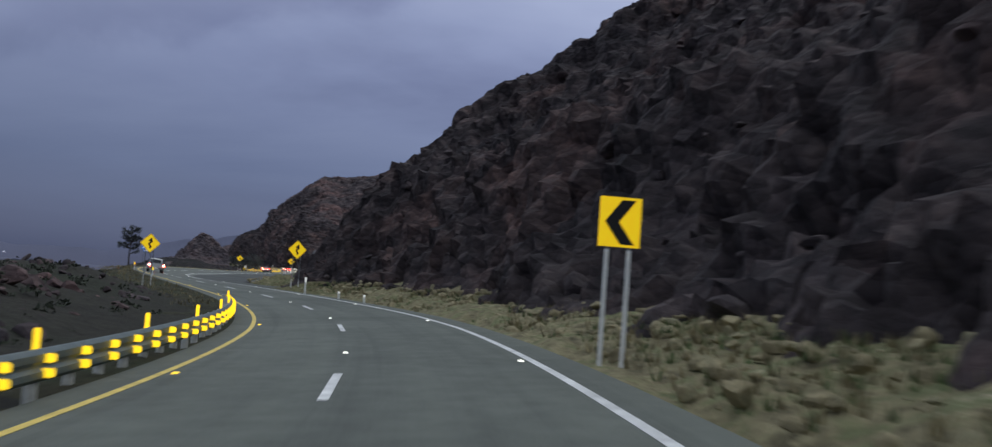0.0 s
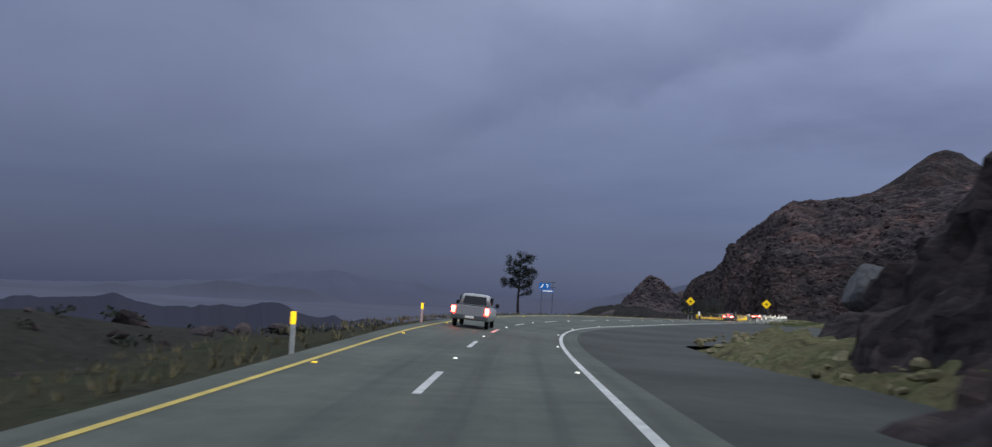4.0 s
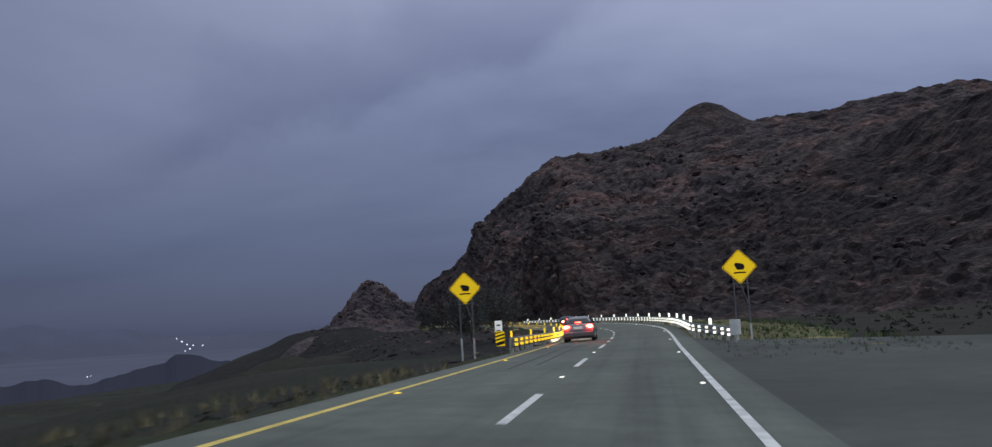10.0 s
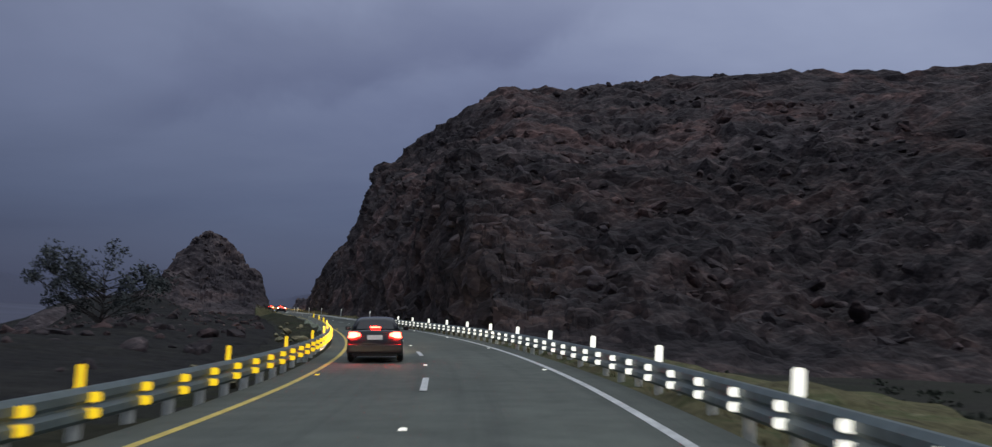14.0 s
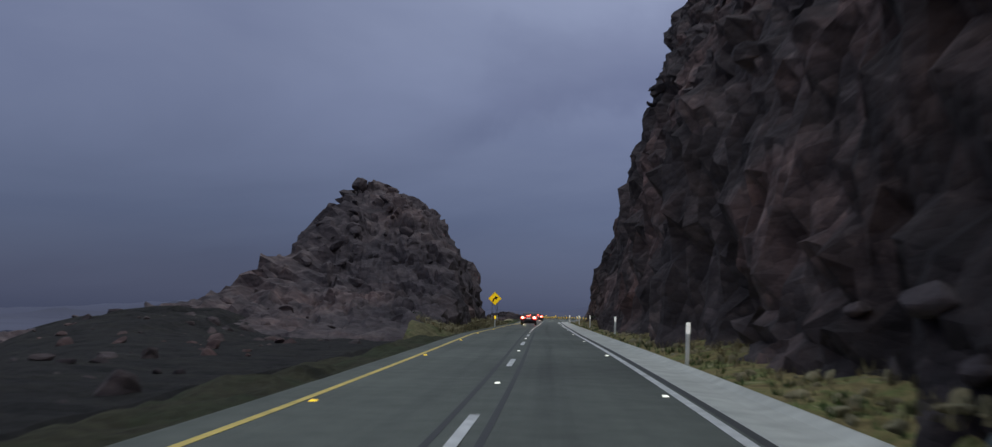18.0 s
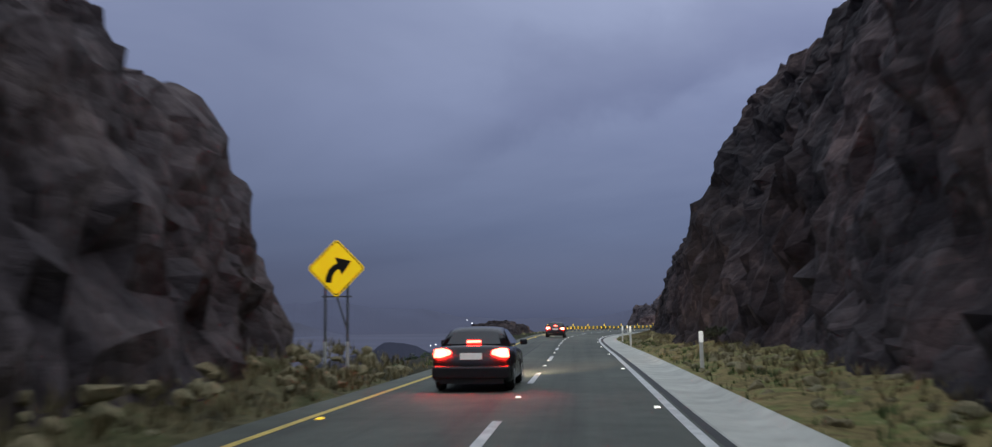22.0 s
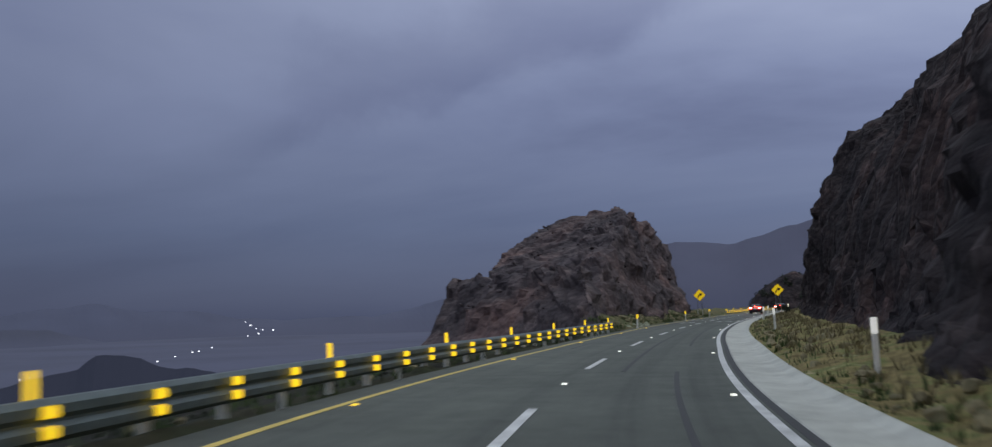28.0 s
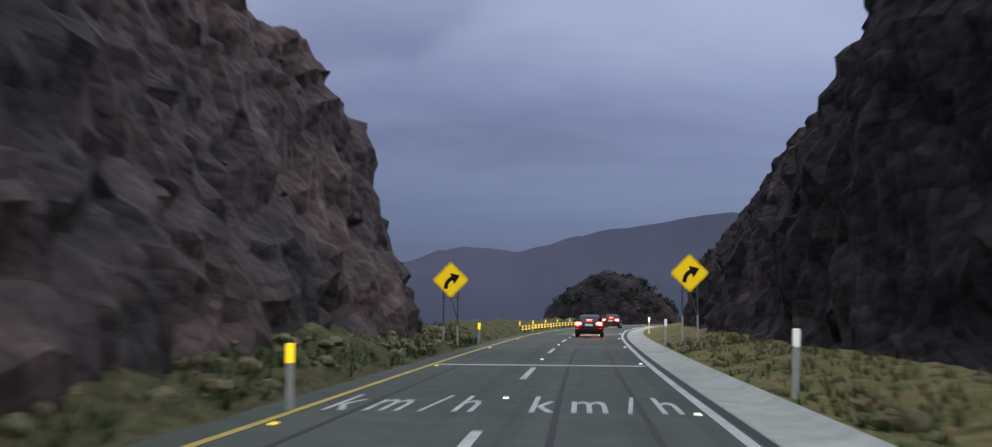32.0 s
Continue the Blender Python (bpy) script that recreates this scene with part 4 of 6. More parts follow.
gutter.data.clear_geometry()
strip("gutter_bed", 393, 842, 2.0, [3.59, 4.74], [-0.28, -0.28], M_CONC, gutter)

# ---- verges ----


def verge(name, s0, s1, oz, label, amp=0.12, seed=1, mat=None):
    ss_ = np.arange(s0, s1 + 0.01, 0.6)
    oz = np.array(oz, float)
    os_ = np.interp(np.linspace(0, 1, 16), np.linspace(0, 1, len(oz)), oz[:, 0])
    zz = np.interp(np.linspace(0, 1, 16), np.linspace(0, 1, len(oz)), oz[:, 1])
    g = on_road(ss_[:, None], os_[None, :], zz[None, :]).reshape(-1, 3)
    edge = np.tile(smooth01(np.arange(16), 0, 3), len(ss_))
    fade = np.repeat(bump01(ss_, s0, s0 + 9, s1 - 9, s1 + 0.01), 16)
    g[:, 2] -= 1.1 * (1 - fade) * edge
    lip = np.tile(np.where(np.arange(16) == 15, -5.0, 0.0), len(ss_))
    d1, v1 = cells(g, 0.9, seed)
    g[:, 2] += edge * amp * (1.2 * fbm(g, 2.6, 3, seed) + 1.0 * (0.55 - d1) + 0.5 * (v1 - 0.5)) + lip
    return mesh_ob(name, g, grid_faces(len(ss_), 16), mat or M_VERGE, label=label, category="verge", kind="structure")


# this bank's pale tone against the cliff partly paints the headlamps' reach
verge("verge", -70, 78, [(4.0, -0.03), (4.9, -0.14), (6.0, 0.10), (8.0, 0.55), (10.5, 1.3)], "dry grassy rubble bank at the cliff foot", 0.24, 3, M_PATCHY)
verge("verge", 62, 100, [(4.0, -0.03), (4.9, -0.14), (6.0, 0.0), (8.0, 0.35), (10.5, 0.9)], "dark grassy bank beside the pull-off", 0.28, 4, M_BANK)
verge("verge", 92, 141, [(9.6, -0.15), (10.1, 0.0), (11.0, 0.35), (12.5, 0.7), (15.0, 1.2)], "grassy rubble bank along the pull-off", 0.3, 6, M_BANK)
verge("verge", 395, 842, [(4.74, 0.02), (5.5, 0.07), (6.4, 0.24), (7.2, 0.45), (8.6, 0.6)], "dry grass verge below the cliff", 0.10, 5)
verge("verge", -70, 124, [(-3.7, -0.01), (-4.4, -0.12), (-6, -0.2), (-8, -0.35), (-10.5, -0.6)], "dark scrubby verge beside the road", 0.12, 7, M_SCRUB)
verge("verge", 108, 262, [(-3.7, -0.01), (-4.4, -0.14), (-5.6, -0.35), (-7.0, -0.8), (-9.0, -1.6)], "dark scrubby verge falling to the valley", 0.12, 8, M_SCRUB)
verge("verge", 248, 462, [(-3.7, -0.01), (-4.3, -0.1), (-5.2, -0.15), (-6.3, -0.5), (-7.8, -1.3)], "stony verge behind the guardrail", 0.2, 9, M_SCRUB)
verge("verge", 440, 511, [(-3.7, -0.01), (-4.3, -0.05), (-5.2, 0.1), (-6.2, 0.4), (-7.5, 0.7)], "grassy rubble bank at the outcrop foot", 0.25, 11, M_BANK)
verge("verge", 497, 696, [(-3.7, -0.01), (-4.3, -0.08), (-5.5, -0.25), (-7.0, -0.7), (-9.5, -1.8)], "dark grassy verge over the valley", 0.16, 13, M_SCRUB)
verge("verge", 684, 842, [(-3.7, -0.01), (-4.2, 0.05), (-5.0, 0.3), (-6, 0.7), (-7.2, 1.0)], "grassy rubble bank at the outcrop foot", 0.25, 15, M_BANK)
verge("verge", 258, 395, [(4.05, -0.02), (4.6, -0.1), (6, -0.2), (9, -0.2), (14, -0.6)], "dusty grass verge behind the guardrail", 0.2, 17, M_BANK)
verge("verge", 236, 262, [(5.2, -0.25), (6.4, -0.1), (8, -0.05), (10, -0.1), (14, -0.5)], "green grass patch by the end of the guardrail", 0.12, 19)

def soil_z(s, o):
    """Height of the open ground there."""
    p = on_road(np.atleast_1d(np.asarray(s, float)), np.atleast_1d(np.asarray(o, float)), 0.0)
    ns, no = nearest(p[:, 0], p[:, 1])
    return p, ground_height(ns, no, p[:, 0], p[:, 1]) + np.interp(ns, RS, RZ)


# ---- loose stones ----
rng = np.random.default_rng(4)


def stone_mesh(seed, cuts=3):
    """A boulder split along flat faces, with worn edges."""
    r = np.random.default_rng(seed + 200)
    bm = bmesh.new()
    bmesh.ops.create_icosphere(bm, subdivisions=cuts, radius=0.62)
    pts = np.array([v.co[:] for v in bm.verts])
    for _ in range(11):
        d = r.normal(size=3)
        d /= np.linalg.norm(d)
        over = np.maximum(pts @ d - r.uniform(0.26, 0.47), 0)
        pts -= 0.93 * over[:, None] * d
    pts *= (1 + 0.05 * fbm(pts + seed * 3.1, 0.5, 3, seed))[:, None]
    pts[:, 2] = np.maximum(pts[:, 2] * 0.9, -0.5)
    for vv, q in zip(bm.verts, pts):
        vv.co = q
    me = bpy.data.meshes.new("rock")
    bm.to_mesh(me)
    bm.free()
    me.materials.append(M_STONE)
    return me


stones = [stone_mesh(k) for k in range(7)]


def scatter(n, s0, s1, o0, o1, z, big, group, label):
    for k in range(n):
        s, u = rng.uniform(s0, s1), rng.uniform(0, 1)
        o, dz = o0 + (o1 - o0) * u, np.interp(u, np.linspace(0, 1, len(z)), z)
        ob = new("rock", stones[rng.integers(7)])
        w = big * rng.uniform(0.35, 1.0) ** 1.6
        ob.matrix_basis = stand(s, o, dz + 0.10 * w, rng.uniform(0, 360)) @ Matrix.Diagonal((w, w * rng.uniform(0.7, 1.1), w * rng.uniform(0.6, 1.0), 1))
        tagged(ob, label, "rock", group)


def stone_field(name, n, s0, s1, o0, o1, z, big, label):
    """Small stones past counting, in one mesh."""
    vs_, fs, base = [], [], 0
    raw = []
    for me in pebbles:
        co = np.array([v.co[:] for v in me.vertices])
        raw.append((co, np.array([p.vertices[:] for p in me.polygons])))
    for k in range(n):
        s, u = rng.uniform(s0, s1), rng.uniform(0, 1)
        w = big * rng.uniform(0.3, 1.0) ** 1.6
        m = stand(s, o0 + (o1 - o0) * u, float(np.interp(u, np.linspace(0, 1, len(z)), z)) + 0.1 * w, rng.uniform(0, 360))
        co, fc = raw[rng.integers(7)]
        rot = np.array(m.to_3x3())
        vs_.append((co * np.array((w, w * rng.uniform(0.7, 1.1), w * rng.uniform(0.6, 1.0)))) @ rot.T + np.array(m.translation))
        fs.append(fc + base)
        base += len(co)
    mesh_ob(name, np.concatenate(vs_), np.concatenate(fs), M_STONE, label=label, category="stones", kind="stuff")


scatter(52, -5, 84, 5.6, 9.0, (-0.05, 0.25, 0.5, 0.85), 0.6, "rocks at the cliff foot", "pale angular boulder lying in the dry roadside bank")
pebbles = [stone_mesh(k + 20, 2) for k in range(7)]
stone_field("stones", 900, 398, 640, 5.0, 7.4, (0.04, 0.12, 0.25, 0.45), 0.42, "small pale stones strewn over the dry grass verge")
stone_field("stones", 420, 640, 760, 5.0, 7.6, (0.04, 0.12, 0.25, 0.45), 0.42, "small pale stones strewn below the cut")
stone_field("stones", 800, -12, 80, 4.9, 9.2, (-0.14, 0.0, 0.2, 0.5, 0.8, 1.0), 0.5, "pale broken stones strewn over the roadside bank")
stone_field("stones", 120, 94, 140, 10.0, 13.5, (0.0, 0.3, 0.6, 0.9), 0.6, "broken stones strewn along the pull-off bank")
stone_field("stones", 260, 446, 512, -6.6, -4.2, (0.7, 0.35, 0.05), 0.5, "broken stones strewn at the outcrop foot")
stone_field("stones", 260, 686, 758, -6.4, -4.2, (0.8, 0.4, 0.1), 0.55, "broken stones strewn at the outcrop foot")
scatter(44, 448, 510, -6.6, -4.3, (0.8, 0.4, 0.0), 0.6, "rocks at the outcrop foot", "pale angular stone lying at the outcrop foot")
scatter(30, 686, 756, -6.2, -4.4, (0.9, 0.5, 0.1), 0.6, "rocks at the outcrop foot", "pale angular stone lying at the outcrop foot")
scatter(26, 268, 388, 5.0, 7.5, (-0.1, -0.15), 0.75, "rocks behind the guardrail", "pale stone lying behind the roadside guardrail")
scatter(30, 254, 384, -7.0, -4.5, (-0.15, -0.1), 0.7, "rocks behind the guardrail", "pale stone lying behind the roadside guardrail")
scatter(30, 575, 676, -6.5, -4.7, (-0.2, -0.1), 0.7, "rocks behind the guardrail", "pale stone lying behind the roadside guardrail")
for s, o, dz, w, d_ in ((64.5, 6.2, 0.25, 0.95, 0.8), (564, -6.0, -0.2, 2.4, 1.3), (551, -6.6, -0.4, 1.1, 1.0), (463, -6.6, 0.9, 2.0, 1.4), (700, -5.8, 0.4, 1.2, 0.9)):
    b = new("rock", stones[rng.integers(7)])
    b.matrix_basis = stand(s, o, dz, 40) @ Matrix.Diagonal((w, d_, d_ * 0.75, 1))
    tagged(b, "large pale boulder resting on the roadside bank", "rock", "large roadside boulders")


# pale rounded boulders set close together at the road's edge
pale = []
for me in stones:
    m2 = me.copy()
    m2.materials.clear()
    m2.materials.append(M_PALE)
    pale.append(m2)
for s, o, w in [(361.5 + 1.62 * k, -3.92 - 0.10 * (k % 3), 1.25 + 0.3 * ((k * 5) % 4) / 4) for k in range(17)] + [(692.6, -4.15, 1.5), (696.2, -4.1, 1.2), (698.3, -4.15, 1.3), (700.4, -4.1, 0.9), (702.2, -4.15, 1.0)]:
    b = new("rock", pale[rng.integers(7)])
    b.matrix_basis = stand(s, o, 0.02, rng.uniform(-14, 14)) @ Matrix.Diagonal((0.62, w, 0.72 * rng.uniform(0.8, 1.1), 1))
    tagged(b, "pale rounded boulder set at the road's edge", "rock", "pale edge boulders")
hill_stones = []
for me in stones:
    m2 = me.copy()
    m2.materials.clear()
    m2.materials.append(M_OUTCROP)
    hill_stones.append(m2)
# boulders on the open foot of the right-hand hill
for k in range(50):
    s, o = rng.uniform(364, 440), rng.uniform(7.0, 30.0)
    h = float(height_b(np.array([s]), np.array([o]))[0])
    if h < 0.2:
        continue
    p = on_road(s, o, 0.0)
    w = 0.5 + 1.7 * rng.uniform(0, 1) ** 2.2
    b = new("rock", hill_stones[rng.integers(7)])
    b.matrix_basis = pose(p[0], p[1], float(np.interp(s, RS, RZ)) + h - 0.1 * w, rng.uniform(-25, 25), rng.uniform(-25, 25), rng.uniform(0, 360)) @ Matrix.Diagonal((w, w * rng.uniform(0.7, 1.0), w * rng.uniform(0.7, 1.0), 1))
    tagged(b, "brown boulder lying on the rubble hillside", "rock", "boulders on the hillside")


def rubble_on(name, n, height, s0, s1, o0, o1, big, mat, label, seed, lowest=0.2):
    """Fallen blocks past counting that lie on a rock sheet, in one mesh."""
    r = np.random.default_rng(seed)
    s, o = r.uniform(s0, s1, n), r.uniform(o0, o1, n)
    h = height(s, o)
    p = on_road(s, o, 0.0)
    p[:, 2] = np.interp(s, RS, RZ) + h
    raw = [(np.array([v.co[:] for v in me.vertices]), np.array([f.vertices[:] for f in me.polygons])) for me in pebbles]
    vs_, fs, base = [], [], 0
    for k in range(n):
        if h[k] < lowest:
            continue
        w = 0.25 + big * r.uniform(0, 1) ** 3.0
        co, fc = raw[r.integers(7)]
        rot = np.array(pose(0, 0, 0, r.uniform(-35, 35), r.uniform(-35, 35), r.uniform(0, 360)).to_3x3())
        vs_.append((co * np.array((w * 1.25, w * r.uniform(0.7, 1.0), w * r.uniform(0.55, 0.9)))) @ rot.T + p[k])
        fs.append(fc + base)
        base += len(co)
    return mesh_ob(name, np.concatenate(vs_), np.concatenate(fs), mat, label=label, category="rubble", kind="stuff")


rubble_on("hillside_rubble", 1500, height_b, 356, 470, 8.5, 75, 1.7, M_ROCK, "broken brown boulders strewn over the hillside", 201)
rubble_on("hillside_rubble", 800, height_a, -20, 150, 8.5, 55, 1.3, M_ROCK, "broken brown boulders strewn over the rubble cliff", 203)
rubble_on("hillside_rubble", 500, height_c, 448, 500, -30, -8, 1.2, M_OUTCROP, "broken blocks lying on the pointed outcrop", 204)
rubble_on("hillside_rubble", 200, height_d, 692, 752, -24, -7.5, 0.45, M_OUTCROP, "broken blocks lying on the blocky outcrop", 205)


def open_height(s, o):
    p, z = soil_z(s, o)
    return z - np.interp(s, RS, RZ)


rubble_on("stones", 420, open_height, 0, 125, -24, -7, 0.9, M_ROCK, "dark stones strewn over the roadside berm", 206, -3)
rubble_on("stones", 620, height_g, 300, 470, -32, -8, 0.9, M_ROCK, "dark stones strewn over the gravelly ground", 207, -5)
# one large pale boulder on the slope past the pull-off
gs_ = pale[2].copy()
gs_.materials.clear()
gs_.materials.append(M_GREYSTONE)
big_stone = new("rock", gs_)
big_stone.matrix_basis = pose(-26.9, 133.3, 2.9, 0, -20, 30) @ Matrix.Diagonal((3.0, 2.0, 2.6, 1))
for bs_, bo, bz, bw, bd, bh in ((401.6, 6.9, 1.75, 0.8, 1.5, 0.62), (399.4, 6.7, 0.8, 0.5, 0.65, 0.45), (406.0, 7.1, 1.6, 0.5, 0.7, 0.35)):
    b = new("rock", hill_stones[2])
    b.matrix_basis = stand(bs_, bo, bz, 12) @ Matrix.Diagonal((bw, bd, bh, 1))
    tagged(b, "large grey-brown boulder resting at the foot of the hill", "rock", "boulders on the hillside")
tagged(big_stone, "very large pale grey boulder half sunk in the slope", "rock", "large roadside boulders")
# ---- grass: tufts of thin blades ----


def grass(name, n, s0, s1, o0, o1, z, hgt, mat, label, seed):
    r = np.random.default_rng(seed)
    vs_, fs = [], []
    s, u = r.uniform(s0, s1, n), r.uniform(0, 1, n) ** 0.8
    dz = np.interp(u, np.linspace(0, 1, len(z)), z)
    base = on_road(s, o0 + (o1 - o0) * u, dz - 0.03)
    for k in range(n):
        b = base[k]
        h = hgt * r.uniform(0.4, 1.2)
        for j in range(5):
            a, lean, w = r.uniform(0, 6.283), r.uniform(0.15, 0.8), r.uniform(0.012, 0.03)
            cx, cy = math.cos(a), math.sin(a)
            q = b + np.array((cx, cy, 0)) * r.uniform(0, 0.12)
            i = len(vs_)
            vs_ += [q + np.array((-cy * w, cx * w, 0)), q + np.array((cy * w, -cx * w, 0)), q + np.array((cx * lean * h, cy * lean * h, h))]
            fs.append((i, i + 1, i + 2))
    return mesh_ob(name, vs_, fs, mat, label=label, category="grass", kind="stuff")


grass("grass", 3600, 398, 760, 5.5, 7.8, (0.08, 0.24, 0.45, 0.55), 0.26, M_GRASS, "dry straw grass tufts on the verge", 31)
grass("grass", 1500, 398, 760, 4.8, 6.1, (0.03, 0.06, 0.12, 0.2), 0.2, M_GRASSG, "green grass tufts on the verge", 32)
grass("grass", 850, -10, 86, 5.0, 8.6, (-0.1, 0.15, 0.5, 0.8), 0.30, M_GRASS, "dry grass tufts among the rubble", 33)
grass("grass", 650, -10, 86, 5.0, 8.6, (-0.1, 0.15, 0.5, 0.8), 0.24, M_GRASSG, "green weeds among the rubble", 34)
grass("grass", 1100, 446, 512, -7.0, -3.9, (0.9, 0.4, 0.0), 0.32, M_GRASS, "dry grass at the outcrop foot", 35)
grass("grass", 1100, 684, 765, -6.6, -3.9, (0.9, 0.4, 0.0), 0.34, M_GRASSG, "green grass at the outcrop foot", 36)
grass("grass", 900, 512, 684, -8.0, -3.9, (-0.35, -0.15, -0.02), 0.25, M_GRASSG, "short grass on the valley verge", 37)
grass("grass", 900, 50, 240, -9.0, -3.9, (-0.45, -0.2, -0.02), 0.28, M_GRASS, "dry grass on the verge", 38)
grass("grass", 900, 238, 300, 4.6, 12.0, (-0.1, -0.1), 0.22, M_GRASSG, "green grass by the guardrail", 39)
grass("grass", 700, 300, 394, 4.2, 6.5, (-0.1, -0.15), 0.25, M_GRASS, "dry grass below the guardrail", 40)

# ---- bushes and trees ----


def clump(bm_v, bm_f, c, rad, n, leaf, r):
    for _ in range(n):
        d = r.normal(size=3)
        d /= np.linalg.norm(d)
        q = c + d * rad * r.uniform(0.25, 1.0) * np.array((1, 1, 0.8))
        u = r.normal(size=3)
        u /= np.linalg.norm(u)
        w = np.cross(u, r.normal(size=3))
        w /= np.linalg.norm(w) + 1e-9
        l_ = leaf * r.uniform(0.6, 1.4)
        i = len(bm_v)
        bm_v += [q - u * l_, q + w * l_ * 0.45, q + u * l_, q - w * l_ * 0.45]
        bm_f.append((i, i + 1, i + 2, i + 3))


def limb(vs_, fs, a, b, r0, r1, n=6):
    a, b = np.array(a, float), np.array(b, float)
    d = (b - a) / np.linalg.norm(b - a)
    u = np.cross(d, (0.31, 0.87, 0.37))
    u /= np.linalg.norm(u)
    w = np.cross(d, u)
    i = len(vs_)
    for p, r in ((a, r0), (b, r1)):
        for k in range(n):
            t_ = 2 * math.pi * k / n
            vs_.append(p + (u * math.cos(t_) + w * math.sin(t_)) * r)
    for k in range(n):
        fs.append((i + k, i + (k + 1) % n, i + n + (k + 1) % n, i + n + k))


def tree(s, o, dz, hgt, crown_lo, crown_r, dense, leaf, label, seed, limbs=11, turn=0.0, tight=1.0):
    r = np.random.default_rng(seed)
    root = new("tree")
    root.matrix_basis = stand(s, o, dz, turn)
    tv, tf, lv, lf = [], [], [], []
    x = y = 0.0
    pts = [(0, 0, -0.3)]
    for k in range(1, 7):
        x, y = x + r.normal() * 0.09, y + r.normal() * 0.09
        pts.append((x, y, hgt * 0.92 * k / 6))
    for k in range(6):
        limb(tv, tf, pts[k], pts[k + 1], 0.19 * (1 - k / 7.5) * hgt / 8, 0.19 * (1 - (k + 1) / 7.5) * hgt / 8)
    for k in range(limbs):
        z0 = r.uniform(crown_lo * 0.85, hgt * 0.88)
        i = min(5, int(z0 / (hgt * 0.92) * 6))
        a = r.uniform(0, 6.283)
        ln = crown_r * r.uniform(0.55, 1.0) * (1.0 - 0.35 * (z0 - crown_lo) / max(0.1, hgt - crown_lo))
        e = np.array((pts[i][0] + math.cos(a) * ln, pts[i][1] + math.sin(a) * ln, z0 + ln * r.uniform(0.2, 0.7)))
        limb(tv, tf, (pts[i][0], pts[i][1], z0), e, 0.05 * hgt / 8, 0.015)
        clump(lv, lf, e, crown_r * tight * r.uniform(0.24, 0.50), dense, leaf, r)
        clump(lv, lf, np.array((pts[i][0], pts[i][1], z0)) * 0.5 + e * 0.5, crown_r * 0.3 * tight, dense // 3, leaf, r)
    clump(lv, lf, np.array((pts[6][0], pts[6][1], hgt * 0.93)), crown_r * 0.38, dense, leaf, r)
    mesh_ob("trunk", tv, tf, M_BARK, root, label="dark slender trunk with limbs")
    mesh_ob("crown", lv, lf, M_LEAF, root, label="uneven dark leafy crown")
    return tagged(root, label, "tree")


tree(202, -15.6, -0.6, 8.2, 2.6, 2.2, 110, 0.10, "tall slender dark tree standing beside the road", 5, 46, 0, 0.62)
tree(301, -9.6, -0.3, 4.6, 0.9, 2.4, 150, 0.09, "dense dark desert tree behind the guardrail", 7, 30, 0, 0.8)
tree(306, -12.5, -0.6, 4.4, 0.8, 2.3, 150, 0.09, "dense dark desert tree behind the guardrail", 8, 30, 0, 0.8)
tree(352, -15.5, -1.6, 5.0, 2.0, 3.6, 120, 0.10, "wide open desert tree with wispy foliage", 9, 34, 0, 0.5)


def bush(s, o, dz, rad, seed):
    r = np.random.default_rng(seed)
    v, f = [], []
    for k in range(5):
        clump(v, f, np.array((r.normal() * rad * 0.4, r.normal() * rad * 0.4, rad * r.uniform(0.25, 0.6))), rad * 0.55, 60, 0.09 * (0.6 + rad), r)
    st = []
    sf = []
    for k in range(4):
        limb(st, sf, (0, 0, -0.2), (r.normal() * rad * 0.4, r.normal() * rad * 0.4, rad * 0.7), 0.03, 0.01, 4)
    root = new("bush")
    if abs(o) > 11:
        p, z = soil_z(s, o)
        root.matrix_basis = pose(p[0, 0], p[0, 1], z[0] - 0.15, 0, 0, 0)
    else:
        root.matrix_basis = stand(s, o, dz, 0)
    mesh_ob("foliage", v, f, M_BUSH, root)
    mesh_ob("stem", st, sf, M_BARK, root)
    tagged(root, "low dark grey-green desert bush on the slope", "bush", "desert bushes")


for k, (s, o, dz, rad) in enumerate(((118, -22, 0.6, 0.9), (140, -20, 0.0, 0.7), (160, -18, -0.5, 0.8), (96, -26, 0.9, 0.8), (128, -14, -0.4, 0.6), (60, -16, 1.0, 0.7),
                                     (560, -22, -1.5, 0.9), (571, -30, -3.0, 1.2), (548, -36, -4.0, 1.4), (540, -28, -2.4, 1.1), (585, -40, -5, 1.5), (84, -12, 0.5, 0.5),
                                     (452, -7.2, 0.7, 0.6), (690, -5.6, 0.3, 0.5), (470, 7.0, 0.9, 0.5), (520, 6.8, 0.8, 0.5), (700, 7.2, 0.9, 0.5))):
    bush(s, o, dz, rad, 60 + k)


